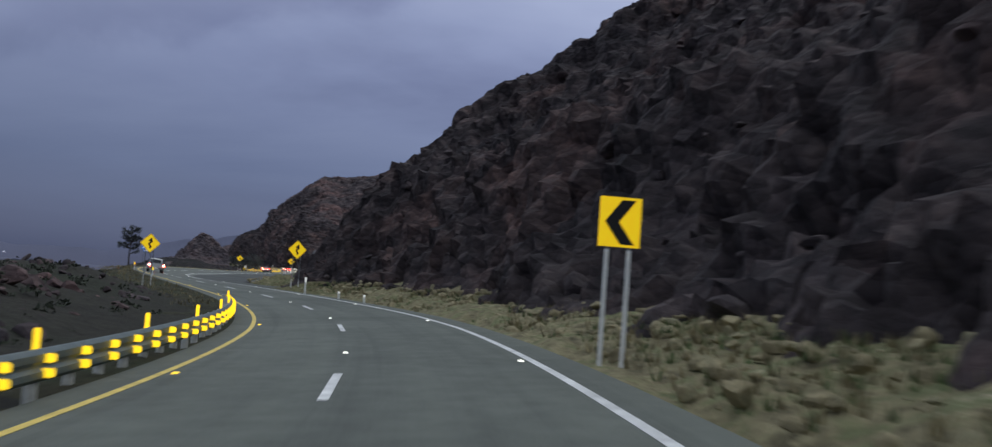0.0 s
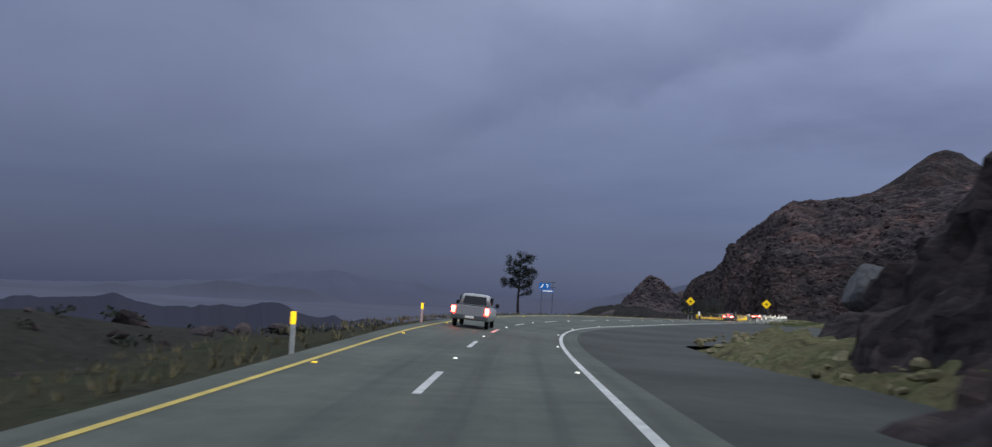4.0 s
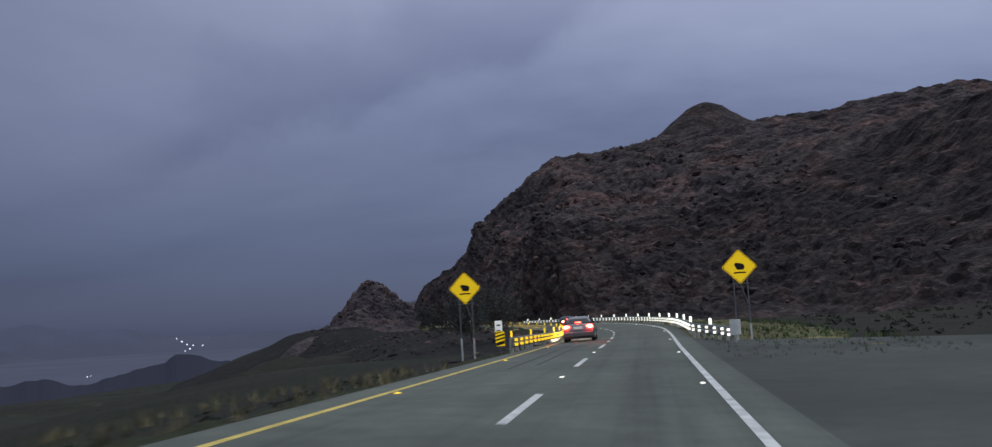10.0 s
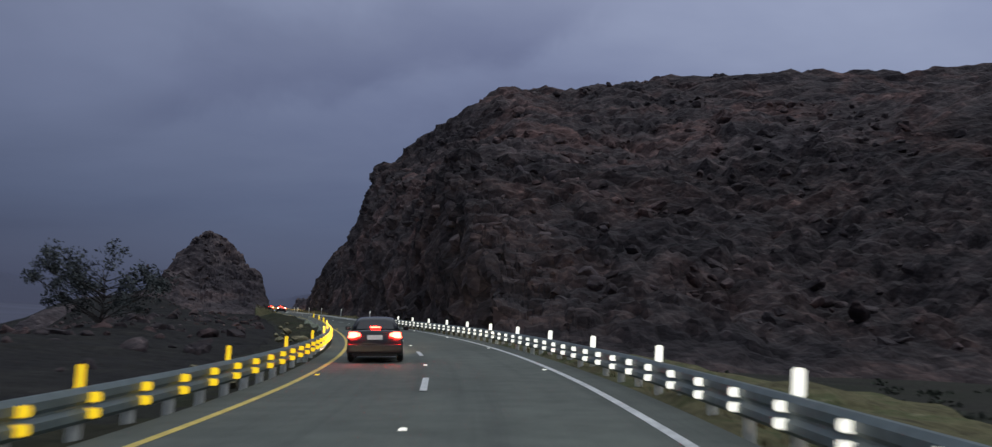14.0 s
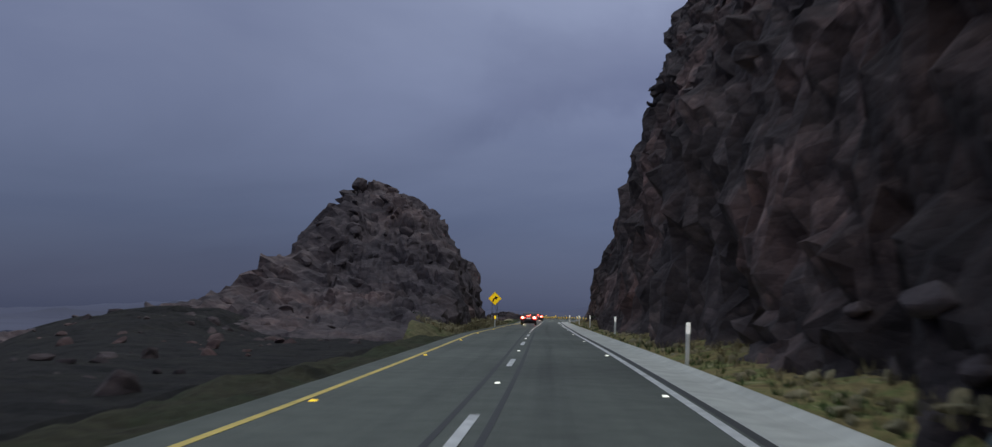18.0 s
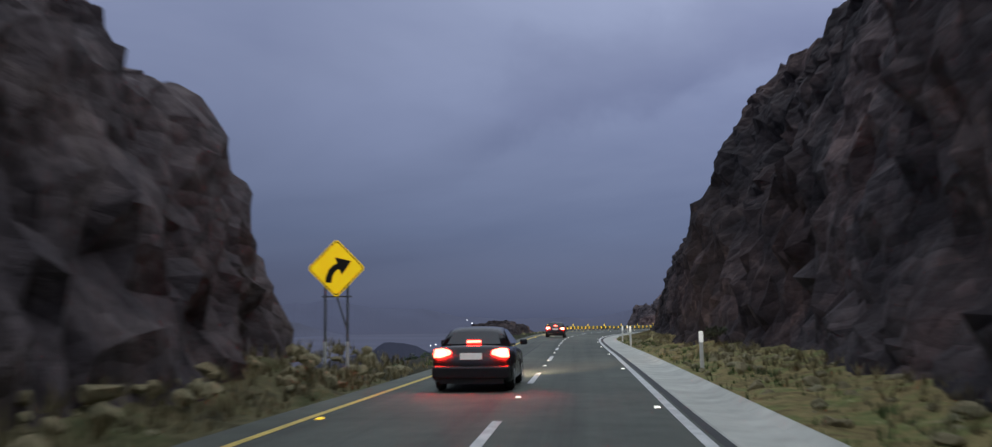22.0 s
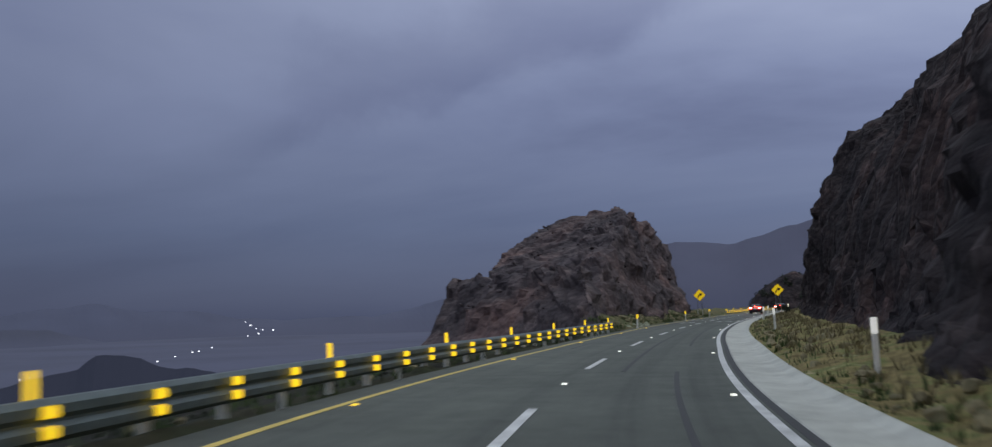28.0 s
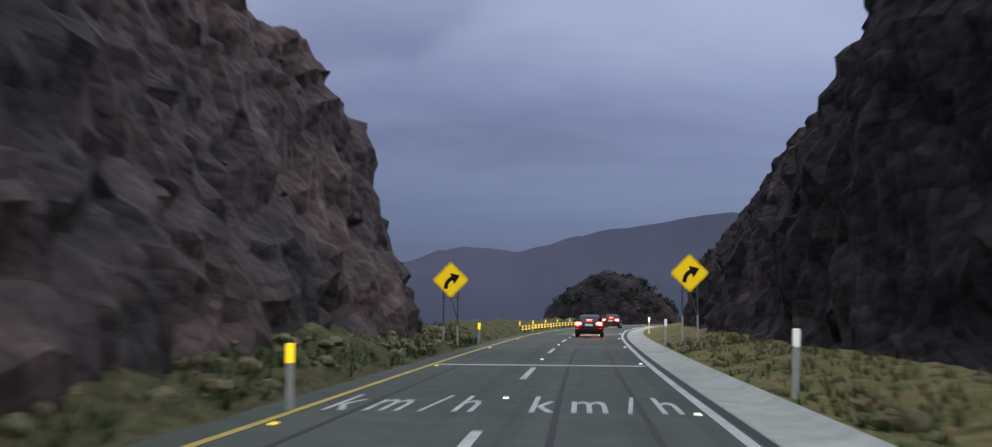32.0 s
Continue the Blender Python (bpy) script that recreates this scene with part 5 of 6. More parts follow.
def scrub(n, s0, s1, o0, o1, size, seed, label):
    """Countless low dark shrubs over open ground."""
    r = np.random.default_rng(seed)
    p, z = soil_z(r.uniform(s0, s1, n), r.uniform(o0, o1, n))
    m = 26
    c = np.repeat(np.stack([p[:, 0], p[:, 1], z], 1), m, 0)
    rad = np.repeat(size * r.uniform(0.4, 1.2, n), m)
    d = r.normal(size=(n * m, 3))
    d /= np.linalg.norm(d, axis=1, keepdims=True)
    d[:, 2] = np.abs(d[:, 2]) * 0.8
    q = c + d * (rad * r.uniform(0.3, 1.0, n * m))[:, None]
    u = r.normal(size=(n * m, 3))
    u /= np.linalg.norm(u, axis=1, keepdims=True)
    w = np.cross(u, r.normal(size=(n * m, 3)))
    w /= np.linalg.norm(w, axis=1, keepdims=True)
    l_ = (rad * r.uniform(0.16, 0.34, n * m))[:, None]
    v = np.stack([q - u * l_, q + w * l_ * 0.5, q + u * l_, q - w * l_ * 0.5], 1).reshape(-1, 3)
    f = np.arange(n * m * 4).reshape(-1, 4)
    mesh_ob("scrub", v, f, M_BUSH, label=label, category="scrub", kind="stuff")


scrub(900, -20, 130, -34, -6.5, 0.40, 91, "low dark scrub over the roadside berm")
scrub(500, 120, 250, -20, -7.0, 0.32, 92, "low dark scrub on the falling verge")
scrub(700, 515, 690, -40, -7.0, 0.45, 93, "low dark scrub over the valley edge")
scrub(260, 262, 345, 14, 60, 0.5, 94, "low dark scrub below the hill")
# dense bushes over the rise at the road's end
r5 = np.random.default_rng(77)
bv, bf = [], []
for k in range(90):
    a_, q_ = r5.uniform(0, 2 * math.pi), r5.uniform(0, 1) ** 0.6
    c_ = np.array((-174 + 15 * q_ * math.cos(a_), 884 + 15 * q_ * math.sin(a_), 11.0 * (1 - q_ ** 2.2) - 1.2))
    for j in range(3):
        clump(bv, bf, c_ + r5.normal(size=3) * np.array((0.6, 0.6, 0.25)), r5.uniform(0.5, 1.1), 46, 0.22, r5)
mesh_ob("scrub", bv, bf, M_BUSH, label="dense dark bushes over the rocky rise", category="scrub", kind="stuff")
slab("tar_seam", 393, 842, 1.0, 3.43, 3.572, 0.001, 0.004, M_SEAL, road)

# ---- guardrails ----
W_PROFILE = [(0.0, 0.17), (0.03, 0.178), (0.085, 0.235), (0.085, 0.325), (0.035, 0.38), (0.035, 0.41), (0.085, 0.465), (0.085, 0.56), (0.03, 0.622), (0.0, 0.63)]


def plate_mesh(name, w, h, t, mat, z0=0.0):
    bm = box_bm(-w / 2, -t / 2, z0, w / 2, t / 2, z0 + h)
    bmesh.ops.bevel(bm, geom=[e for e in bm.edges if abs(e.verts[0].co.y - e.verts[1].co.y) > t / 2], offset=min(w, h) * 0.15, segments=2, affect="EDGES")
    me = bpy.data.meshes.new(name)
    bm.to_mesh(me)
    bm.free()
    me.materials.append(mat)
    return me


post_me = bpy.data.meshes.new("post")
b_ = cyl_bm(0.085, 0.085, 1.04, 14, -0.45)
b_.to_mesh(post_me)
b_.free()
post_me.materials.append(M_POSTPALE)
# plates and fins glow on their own in place of lit reflectors
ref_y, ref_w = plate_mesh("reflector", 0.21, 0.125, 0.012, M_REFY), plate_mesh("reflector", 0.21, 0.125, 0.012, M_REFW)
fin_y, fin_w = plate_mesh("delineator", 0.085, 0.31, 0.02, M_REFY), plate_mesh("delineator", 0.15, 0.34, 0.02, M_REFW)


def guardrail(s0, s1, o, side, ref, fin, label, first, gap, turn4, flare0=0.0):
    """side: -1 where the traffic passes on its right, 1 on its left. Posts from first on, gap metres apart; every fourth one carries a fin."""
    root = new("guardrail")
    root.matrix_basis = stand((s0 + s1) / 2, o, -0.1)
    inv_m = root.matrix_basis.inverted()

    def off(s):
        return o + flare0 * smooth01(s0 + 14 - s, 0, 14)

    ss_ = np.arange(s0, s1 + 0.01, 1.25)
    prof = [(-side * d, z) for d, z in W_PROFILE] + [(-side * (d - 0.006), z) for d, z in W_PROFILE[::-1]]
    n = len(prof)
    g = np.concatenate([on_road(np.full(n, s), np.array([off(s) + d for d, _ in prof]), np.array([z for _, z in prof])) for s in ss_])
    fs = [(i * n + k, i * n + (k + 1) % n, (i + 1) * n + (k + 1) % n, (i + 1) * n + k) for i in range(len(ss_) - 1) for k in range(n)]
    fs += [tuple(range(n))[::-1], tuple(range(len(g) - n, len(g)))]
    beam = mesh_ob("beam", g, fs, M_STEEL, root, label="ribbed galvanised steel beam")
    beam.matrix_basis = inv_m
    for k, s in enumerate(np.arange(first, s1, gap)):
        p = new("post", post_me)
        p.parent = root
        p.matrix_basis = inv_m @ stand(s, off(s) + side * 0.085, 0.0)
        for z in (0.24, 0.44):
            q = new("reflector", ref)
            q.parent = root
            q.matrix_basis = inv_m @ stand(s, off(s) - side * 0.115, z)
        if k % 4 == turn4:
            q = new("delineator", fin)
            q.parent = root
            q.matrix_basis = inv_m @ stand(s, off(s) + side * 0.06, 0.60)
    tagged(root, label, "guardrail", "roadside guardrails")
    return root, inv_m


guardrail(-60, 52, -3.95, -1, ref_y, fin_y, "galvanised steel guardrail with yellow reflectors beside the verge", -58.9, 1.5875, 2)
guardrail(252, 388, -3.95, -1, ref_y, fin_y, "galvanised steel guardrail with yellow reflectors beside rocks", 252.8, 2.0, 0)
guardrail(596.2, 684, -4.2, -1, ref_y, fin_y, "galvanised steel guardrail with yellow reflectors over the valley", 596.8, 2.375, 0)
guardrail(782, 842, -4.2, -1, ref_y, fin_y, "galvanised steel guardrail with yellow reflectors at the far bend", 782.6, 2.3, 0)
g_r, g_inv = guardrail(251, 394, 4.35, 1, ref_w, fin_w, "galvanised steel guardrail with white reflectors below the hill", 251.8, 2.0675, 3, 1.2)
nose = part("end_terminal", cyl_bm(0.22, 0.22, 0.62, 14, 0.32), M_POSTW, g_r, "rounded white end terminal")
nose.matrix_basis = g_inv @ stand(250.8, 5.6, 0.0)

# ---- delineator posts ----


def delineator(s, o, dz, yellow, h=1.0):
    root = new("delineator_post")
    root.matrix_basis = stand(s, o, dz, rng.uniform(-6, 6)) @ pose(0, 0, 0, rng.uniform(-2, 2), rng.uniform(-2, 2), 0) @ Matrix.Diagonal((1, 1, h, 1))
    part("shaft", box_bm(-0.055, -0.035, -0.3, 0.055, 0.035, 0.72 if yellow else 0.74, 0.012), M_POSTW, root)
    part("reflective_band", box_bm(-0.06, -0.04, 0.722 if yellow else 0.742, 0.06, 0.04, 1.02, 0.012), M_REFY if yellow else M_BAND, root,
         "yellow reflective top band with added glow" if yellow else "white reflective top band with added glow")
    tagged(root, "slim white roadside post with a yellow reflective top" if yellow else "slim white roadside post with a white reflective top", "marker post",
           "yellow-topped marker posts" if yellow else "white marker posts")


for s, o, dz in ((105, -3.85, -0.05), (132, -3.75, -0.05), (478, -3.55, 0), (691.5, -3.4, 0.0), (723.5, -3.15, 0), (757, -3.9, 0)):
    delineator(s, o, dz, True)
for s, o, dz in ((55.5, 3.85, 0), (62.3, 3.85, 0), (72, 3.75, 0), (414.5, 4.95, 0.05), (449, 5.4, 0.05), (480, 5.25, 0.05), (508, 5.1, 0.05), (537.8, 4.75, 0.1), (557.5, 4.95, 0.1), (598, 5.1, 0.1),
                 (636.5, 6.05, 0.1), (667.5, 5.95, 0.1), (697.5, 5.5, 0.1), (726.5, 5.1, 0.1), (756, 5.0, 0.1), (785, 5.2, 0.1)):
    delineator(s, o, dz, False, 0.45 if 50 < s < 65 else 1.13)

# ---- signs ----


def thick(points, w):
    """A band of width w along a broken line, as an outline."""
    p = np.array(points, float)
    t_ = np.gradient(p, axis=0)
    t_ /= np.linalg.norm(t_, axis=1, keepdims=True)
    nn = np.stack([-t_[:, 1], t_[:, 0]], 1) * w / 2
    return [tuple(q) for q in p + nn] + [tuple(q) for q in (p - nn)[::-1]]


def arrow_head(tip, back, w):
    t_, b = np.array(tip, float), np.array(back, float)
    d = (t_ - b) / np.linalg.norm(t_ - b)
    nn = np.array((-d[1], d[0])) * w / 2
    return [tuple(t_), tuple(b + nn), tuple(b - nn)]


def sign_posts(root, xs, top, low=0.85):
    for x in xs:
        p = part("post", box_bm(x - 0.03, 0.0, -0.4, x + 0.03, 0.05, top, 0.006), M_GREYM, root)
        part("white_sleeve", box_bm(x - 0.036, -0.008, -0.2, x + 0.036, 0.058, low), M_POSTW, p, "white painted lower post")


def diamond_sign(s, o, dz, centre, side_len, symbol, label, group):
    root = new("road_sign")
    root.matrix_basis = stand(s, o, dz)
    h = side_len / math.sqrt(2)
    c = centre

    def corner(r, cut):
        out = []
        for k in range(4):
            a = math.pi / 2 * k
            for da in (-cut, cut):
                d = (math.cos(a), math.sin(a))
                t_ = (-d[1], d[0])
                out.append((d[0] * (r - cut) + t_[0] * da, c + d[1] * (r - cut) + t_[1] * da))
        return out

    panel = part("panel", poly_bm(corner(h, 0.05), -0.012, 0.0), M_SIGNY, root, "yellow reflective diamond panel with added glow")
    rim_o, rim_i = corner(h * 0.955, 0.045), corner(h * 0.915, 0.042)
    bm = bmesh.new()
    vo_ = [bm.verts.new((x, -0.0155, z)) for x, z in rim_o]
    vi_ = [bm.verts.new((x, -0.0155, z)) for x, z in rim_i]
    for k in range(8):
        bm.faces.new((vo_[k], vo_[(k + 1) % 8], vi_[(k + 1) % 8], vi_[k]))
    part("border", bm, M_SIGNK, panel, "thin black border line")
    k_ = side_len
    if symbol == "winding":
        t_ = np.linspace(-0.36, 0.16, 22)
        pts = [(0.075 * k_ * math.sin((z + 0.36) / 0.52 * 2 * math.pi * 1.3) - 0.04 * k_ + 0.10 * k_ * (z + 0.36), c + z * k_) for z in t_]
        shapes = [thick(pts, 0.125 * k_), arrow_head((0.09 * k_, c + 0.40 * k_), (0.0, c + 0.12 * k_), 0.36 * k_)]
    elif symbol == "curve":
        t_ = np.linspace(0, 1, 12)
        pts = [(-0.19 * k_ + 0.30 * k_ * (1 - math.cos(u * 1.45)), c - 0.34 * k_ + 0.40 * k_ * math.sin(u * 1.45)) for u in t_]
        shapes = [thick(pts, 0.15 * k_), arrow_head((0.36 * k_, c + 0.17 * k_), (0.05 * k_, c + 0.05 * k_), 0.46 * k_)]
    else:
        shapes = [[(-0.20 * k_, c + 0.10 * k_), (-0.12 * k_, c + 0.16 * k_), (0.16 * k_, c + 0.10 * k_), (0.21 * k_, c - 0.02 * k_), (0.15 * k_, c - 0.13 * k_), (-0.10 * k_, c - 0.12 * k_)],
                  thick([(-0.24 * k_, c - 0.25 * k_), (0.0, c - 0.23 * k_), (0.24 * k_, c - 0.25 * k_)], 0.06 * k_)]
    for sh in shapes:
        part("symbol", poly_bm(sh, -0.017, -0.0125), M_SIGNK, panel, "black printed symbol")
    sign_posts(root, (-0.27 * k_, 0.27 * k_), c + 0.1)
    for z in (c - h * 0.42, c - h * 0.95):
        part("crossbar", box_bm(-0.36 * k_, 0.0505, z - 0.02, 0.36 * k_, 0.075, z + 0.02), M_GREYM, root)
    # a slanting brace behind the posts
    bm = box_bm(-0.02, 0.076, 0.0, 0.02, 0.1, 1.05)
    part("brace", bm, M_GREYM, root, "slanting steel brace").matrix_basis = pose(0.27 * k_, 0, c - h * 0.95 - 0.95, 0, -18, 0)
    tagged(root, label, "road sign", group)


WARN = "roadside warning signs"
diamond_sign(87.0, -5.9, -0.15, 3.35, 1.12, "winding", "yellow diamond warning sign with a winding black arrow on two posts", WARN)
diamond_sign(85.0, 5.6, -0.05, 3.35, 1.12, "winding", "yellow diamond warning sign with a winding black arrow on two posts", WARN)
diamond_sign(256.2, -6.5, -0.2, 3.25, 1.12, "plain", "yellow diamond warning sign with a dark symbol on two posts", WARN)
diamond_sign(254.5, 6.3, -0.2, 3.4, 1.12, "plain", "yellow diamond warning sign with a dark symbol on two posts", WARN)
diamond_sign(504.2, -5.2, 0.2, 2.80, 1.12, "curve", "yellow diamond warning sign with a right-bending black arrow", WARN)
diamond_sign(750.9, -4.4, 0.1, 2.8, 1.12, "curve", "yellow diamond warning sign with a right-bending black arrow", WARN)
diamond_sign(749.5, 5.55, 0.6, 2.55, 1.12, "curve", "yellow diamond warning sign with a right-bending black arrow", WARN)

chev = new("chevron_sign")
chev.matrix_basis = stand(18.6, 4.66, 0.0, 4)
cp = part("panel", box_bm(-0.41, -0.012, 2.2, 0.41, 0.0, 3.15), M_SIGNY, chev, "yellow reflective panel with rounded corners and added glow")
part("symbol", poly_bm([(0.30, 3.10), (0.02, 3.10), (-0.30, 2.675), (0.02, 2.25), (0.30, 2.25), (-0.02, 2.675)], -0.017, -0.0125), M_SIGNK, cp, "black chevron pointing across the road")
sign_posts(chev, (-0.22, 0.22), 2.6, 2.15)
tagged(chev, "yellow chevron curve sign on two white posts", "road sign", WARN)

info = new("information_sign")
info.matrix_basis = stand(208.1, -14.6, 0.0)
for x0, z0, w, h, nm in ((-0.78, 2.95, 1.5, 0.78, "panel"), (-0.38, 2.55, 1.6, 0.33, "panel")):
    pn = part(nm, box_bm(x0, -0.012, z0, x0 + w, 0.0, z0 + h), M_SIGNB, info, "blue reflective panel with added glow")
    if h > 0.5:
        part("symbol", poly_bm(thick([(x0 + 0.2, z0 + 0.2), (x0 + 0.34, z0 + 0.28), (x0 + 0.5, z0 + 0.46), (x0 + 0.56, z0 + 0.62)], 0.15), -0.017, -0.0125), M_SIGNW, pn, "white printed shape")
        part("symbol", poly_bm(thick([(x0 + 0.95, z0 + 0.55), (x0 + 1.1, z0 + 0.62), (x0 + 1.25, z0 + 0.42), (x0 + 1.1, z0 + 0.25)], 0.14), -0.017, -0.0125), M_SIGNW, pn, "white printed shape")
    else:
        part("text_bar", box_bm(x0 + 0.15, -0.0165, z0 + 0.1, x0 + w - 0.15, -0.0125, z0 + 0.23), M_SIGNW, pn, "white bar of lettering")
for x in (-0.4, 1.1):
    part("post", box_bm(x - 0.03, 0.002, -0.4, x + 0.03, 0.052, 3.9), M_GREYM, info)
for z in (3.85, 3.2):
    part("crossbar", box_bm(-0.7, 0.054, z - 0.025, 1.5, 0.08, z + 0.025), M_GREYM, info)
tagged(info, "blue roadside information sign with white symbols on posts", "road sign")

km = new("distance_marker")
km.matrix_basis = stand(256.0, -5.0, -0.1)
part("plate", box_bm(-0.17, -0.02, 0.8, 0.17, 0.0, 1.5, 0.006), M_SIGNW, km, "white marker plate")
part("text_bar", box_bm(-0.09, -0.025, 1.24, 0.09, -0.0205, 1.33), M_GREYM, km, "dark bar of lettering")
part("text_bar", box_bm(-0.09, -0.025, 1.0, 0.09, -0.0205, 1.07), M_GREYM, km, "dark bar of lettering")
part("post", box_bm(-0.03, 0.002, -0.3, 0.03, 0.05, 1.4), M_GREYM, km)
tagged(km, "small white distance marker plate on a post", "road sign")

board = new("hazard_board")
board.matrix_basis = stand(251.6, -4.35, 0.0)
hb = part("panel", box_bm(-0.2, -0.012, 0.28, 0.2, 0.0, 0.92), M_SIGNY, board, "yellow reflective panel with added glow")
for k in range(5):
    z = 0.20 + 0.15 * k
    lo_ = max(z, 0.285)
    pts = [(-0.195, lo_), (0.195, min(lo_ + 0.1, 0.915)), (0.195, min(lo_ + 0.17, 0.915)), (-0.195, min(lo_ + 0.07, 0.915))]
    if pts[1][1] < pts[2][1] - 0.01:
        part("stripe", poly_bm(pts, -0.017, -0.0125), M_SIGNK, hb, "black slanting stripe")
part("post", box_bm(-0.03, 0.002, -0.4, 0.03, 0.05, 0.9), M_GREYM, board)
tagged(board, "yellow and black striped hazard board at the guardrail's end", "hazard board")

# ---- vehicles ----
M_PAINTW = plain("white_car_paint", (0.55, 0.56, 0.57), 0.3, 0.1, 0.04)
M_PAINTG = plain("silver_grey_car_paint", (0.26, 0.26, 0.27), 0.25, 0.55, 0.05)
M_PAINTK = plain("dark_car_paint", (0.035, 0.036, 0.042), 0.25, 0.4, 0.05)
M_GLASS = plain("dark_car_glass", (0.012, 0.014, 0.018), 0.06, 0.0, 0.02)
M_TYRE = plain("tyre_rubber", (0.014, 0.014, 0.014), 0.85)
M_RIM = plain("alloy_rim", (0.35, 0.36, 0.37), 0.35, 0.8)
M_TAIL = glow_mat("tail_lamp_red", (1.0, 0.020, 0.012), 55.0)
M_TAILC = glow_mat("tail_lamp_core", (1.0, 0.38, 0.26), 60.0)
# number plates emit a little, in place of light falling on them
M_PLATE = plain("number_plate_white_glow", (0.7, 0.7, 0.68), 0.5, 0, 0.04, 8, 0.25)
M_TRIM = plain("black_trim", (0.015, 0.015, 0.016), 0.6)
M_HEAD = glow_mat("headlamp", (1.0, 0.93, 0.8), 4.0)


def wide_bm(outline, half, inset, z_in, z_out):
    """A side outline (y, z) pulled across the car, drawn in by inset between heights z_in and z_out."""
    bm = bmesh.new()
    rows_ = []
    ends = [y for y, _ in outline]
    y0, y1 = min(ends), max(ends)
    for x in (-1, -0.93, -0.8, -0.55, -0.25, 0, 0.25, 0.55, 0.8, 0.93, 1):
        row = []
        tuck = abs(x) ** 4
        for y, z in outline:
            k = half - inset * smooth01(z, z_in, z_out)
            # rounded in plan at both ends and along the shoulders
            pull = 0.16 * tuck * (smooth01(y, y1 - 0.7, y1) - smooth01(-y, -y0 - 0.7, -y0))
            row.append(bm.verts.new((x * k, y - pull, z - 0.05 * tuck * float(smooth01(z, z_in, z_out)))))
        rows_.append(row)
    n = len(outline)
    for a, b in zip(rows_[:-1], rows_[1:]):
        for k in range(n):
            bm.faces.new((a[k], a[(k + 1) % n], b[(k + 1) % n], b[k]))
    bm.faces.new(rows_[0][::-1])
    bm.faces.new(rows_[-1])
    bmesh.ops.recalc_face_normals(bm, faces=bm.faces[:])
    bmesh.ops.bevel(bm, geom=[e for e in bm.edges if e.calc_face_angle(0) > 0.6], offset=0.03, segments=2, affect="EDGES")
    for fc in bm.faces:
        fc.smooth = True
    return bm


def wheels(root, ys, half):
    for y in ys:
        for x in (-half, half):
            bm = bmesh.new()
            bmesh.ops.create_cone(bm, cap_ends=True, segments=20, radius1=0.32, radius2=0.32, depth=0.2)
            bmesh.ops.bevel(bm, geom=[e for e in bm.edges if e.calc_face_angle(0) > 1.0], offset=0.04, segments=2, affect="EDGES")
            bmesh.ops.rotate(bm, cent=(0, 0, 0), matrix=Matrix.Rotation(math.pi / 2, 3, "Y"), verts=bm.verts)
            bmesh.ops.translate(bm, vec=(x, y, 0.32), verts=bm.verts)
            w = part("wheel", bm, M_TYRE, root)
            bm = bmesh.new()
            bmesh.ops.create_cone(bm, cap_ends=True, segments=16, radius1=0.2, radius2=0.17, depth=0.22)
            bmesh.ops.rotate(bm, cent=(0, 0, 0), matrix=Matrix.Rotation(math.pi / 2, 3, "Y"), verts=bm.verts)
            bmesh.ops.translate(bm, vec=(x, y, 0.32), verts=bm.verts)
            part("rim", bm, M_RIM, w)


def headlamps(root, y, half):
    for x in (-half, half):
        part("headlamp", box_bm(x - 0.17, y - 0.03, 0.58, x + 0.17, y + 0.02, 0.74, 0.02), M_HEAD, root, "lit warm white headlamp")


def beam_lamp(s, o):
    ld = bpy.data.lights.new("headlamp_beam", "SPOT")
    ld.energy, ld.spot_size, ld.spot_blend, ld.color, ld.shadow_soft_size = 6000, radians(58), 0.7, (1.0, 0.72, 0.45), 0.15
    lo = new("headlamp_beam", ld)
    p, q = on_road(s + 2.5, o, 0.7), on_road(s + 24, o + 0.6, 0.0)
    lo.matrix_world = look(tuple(p), tuple(q))


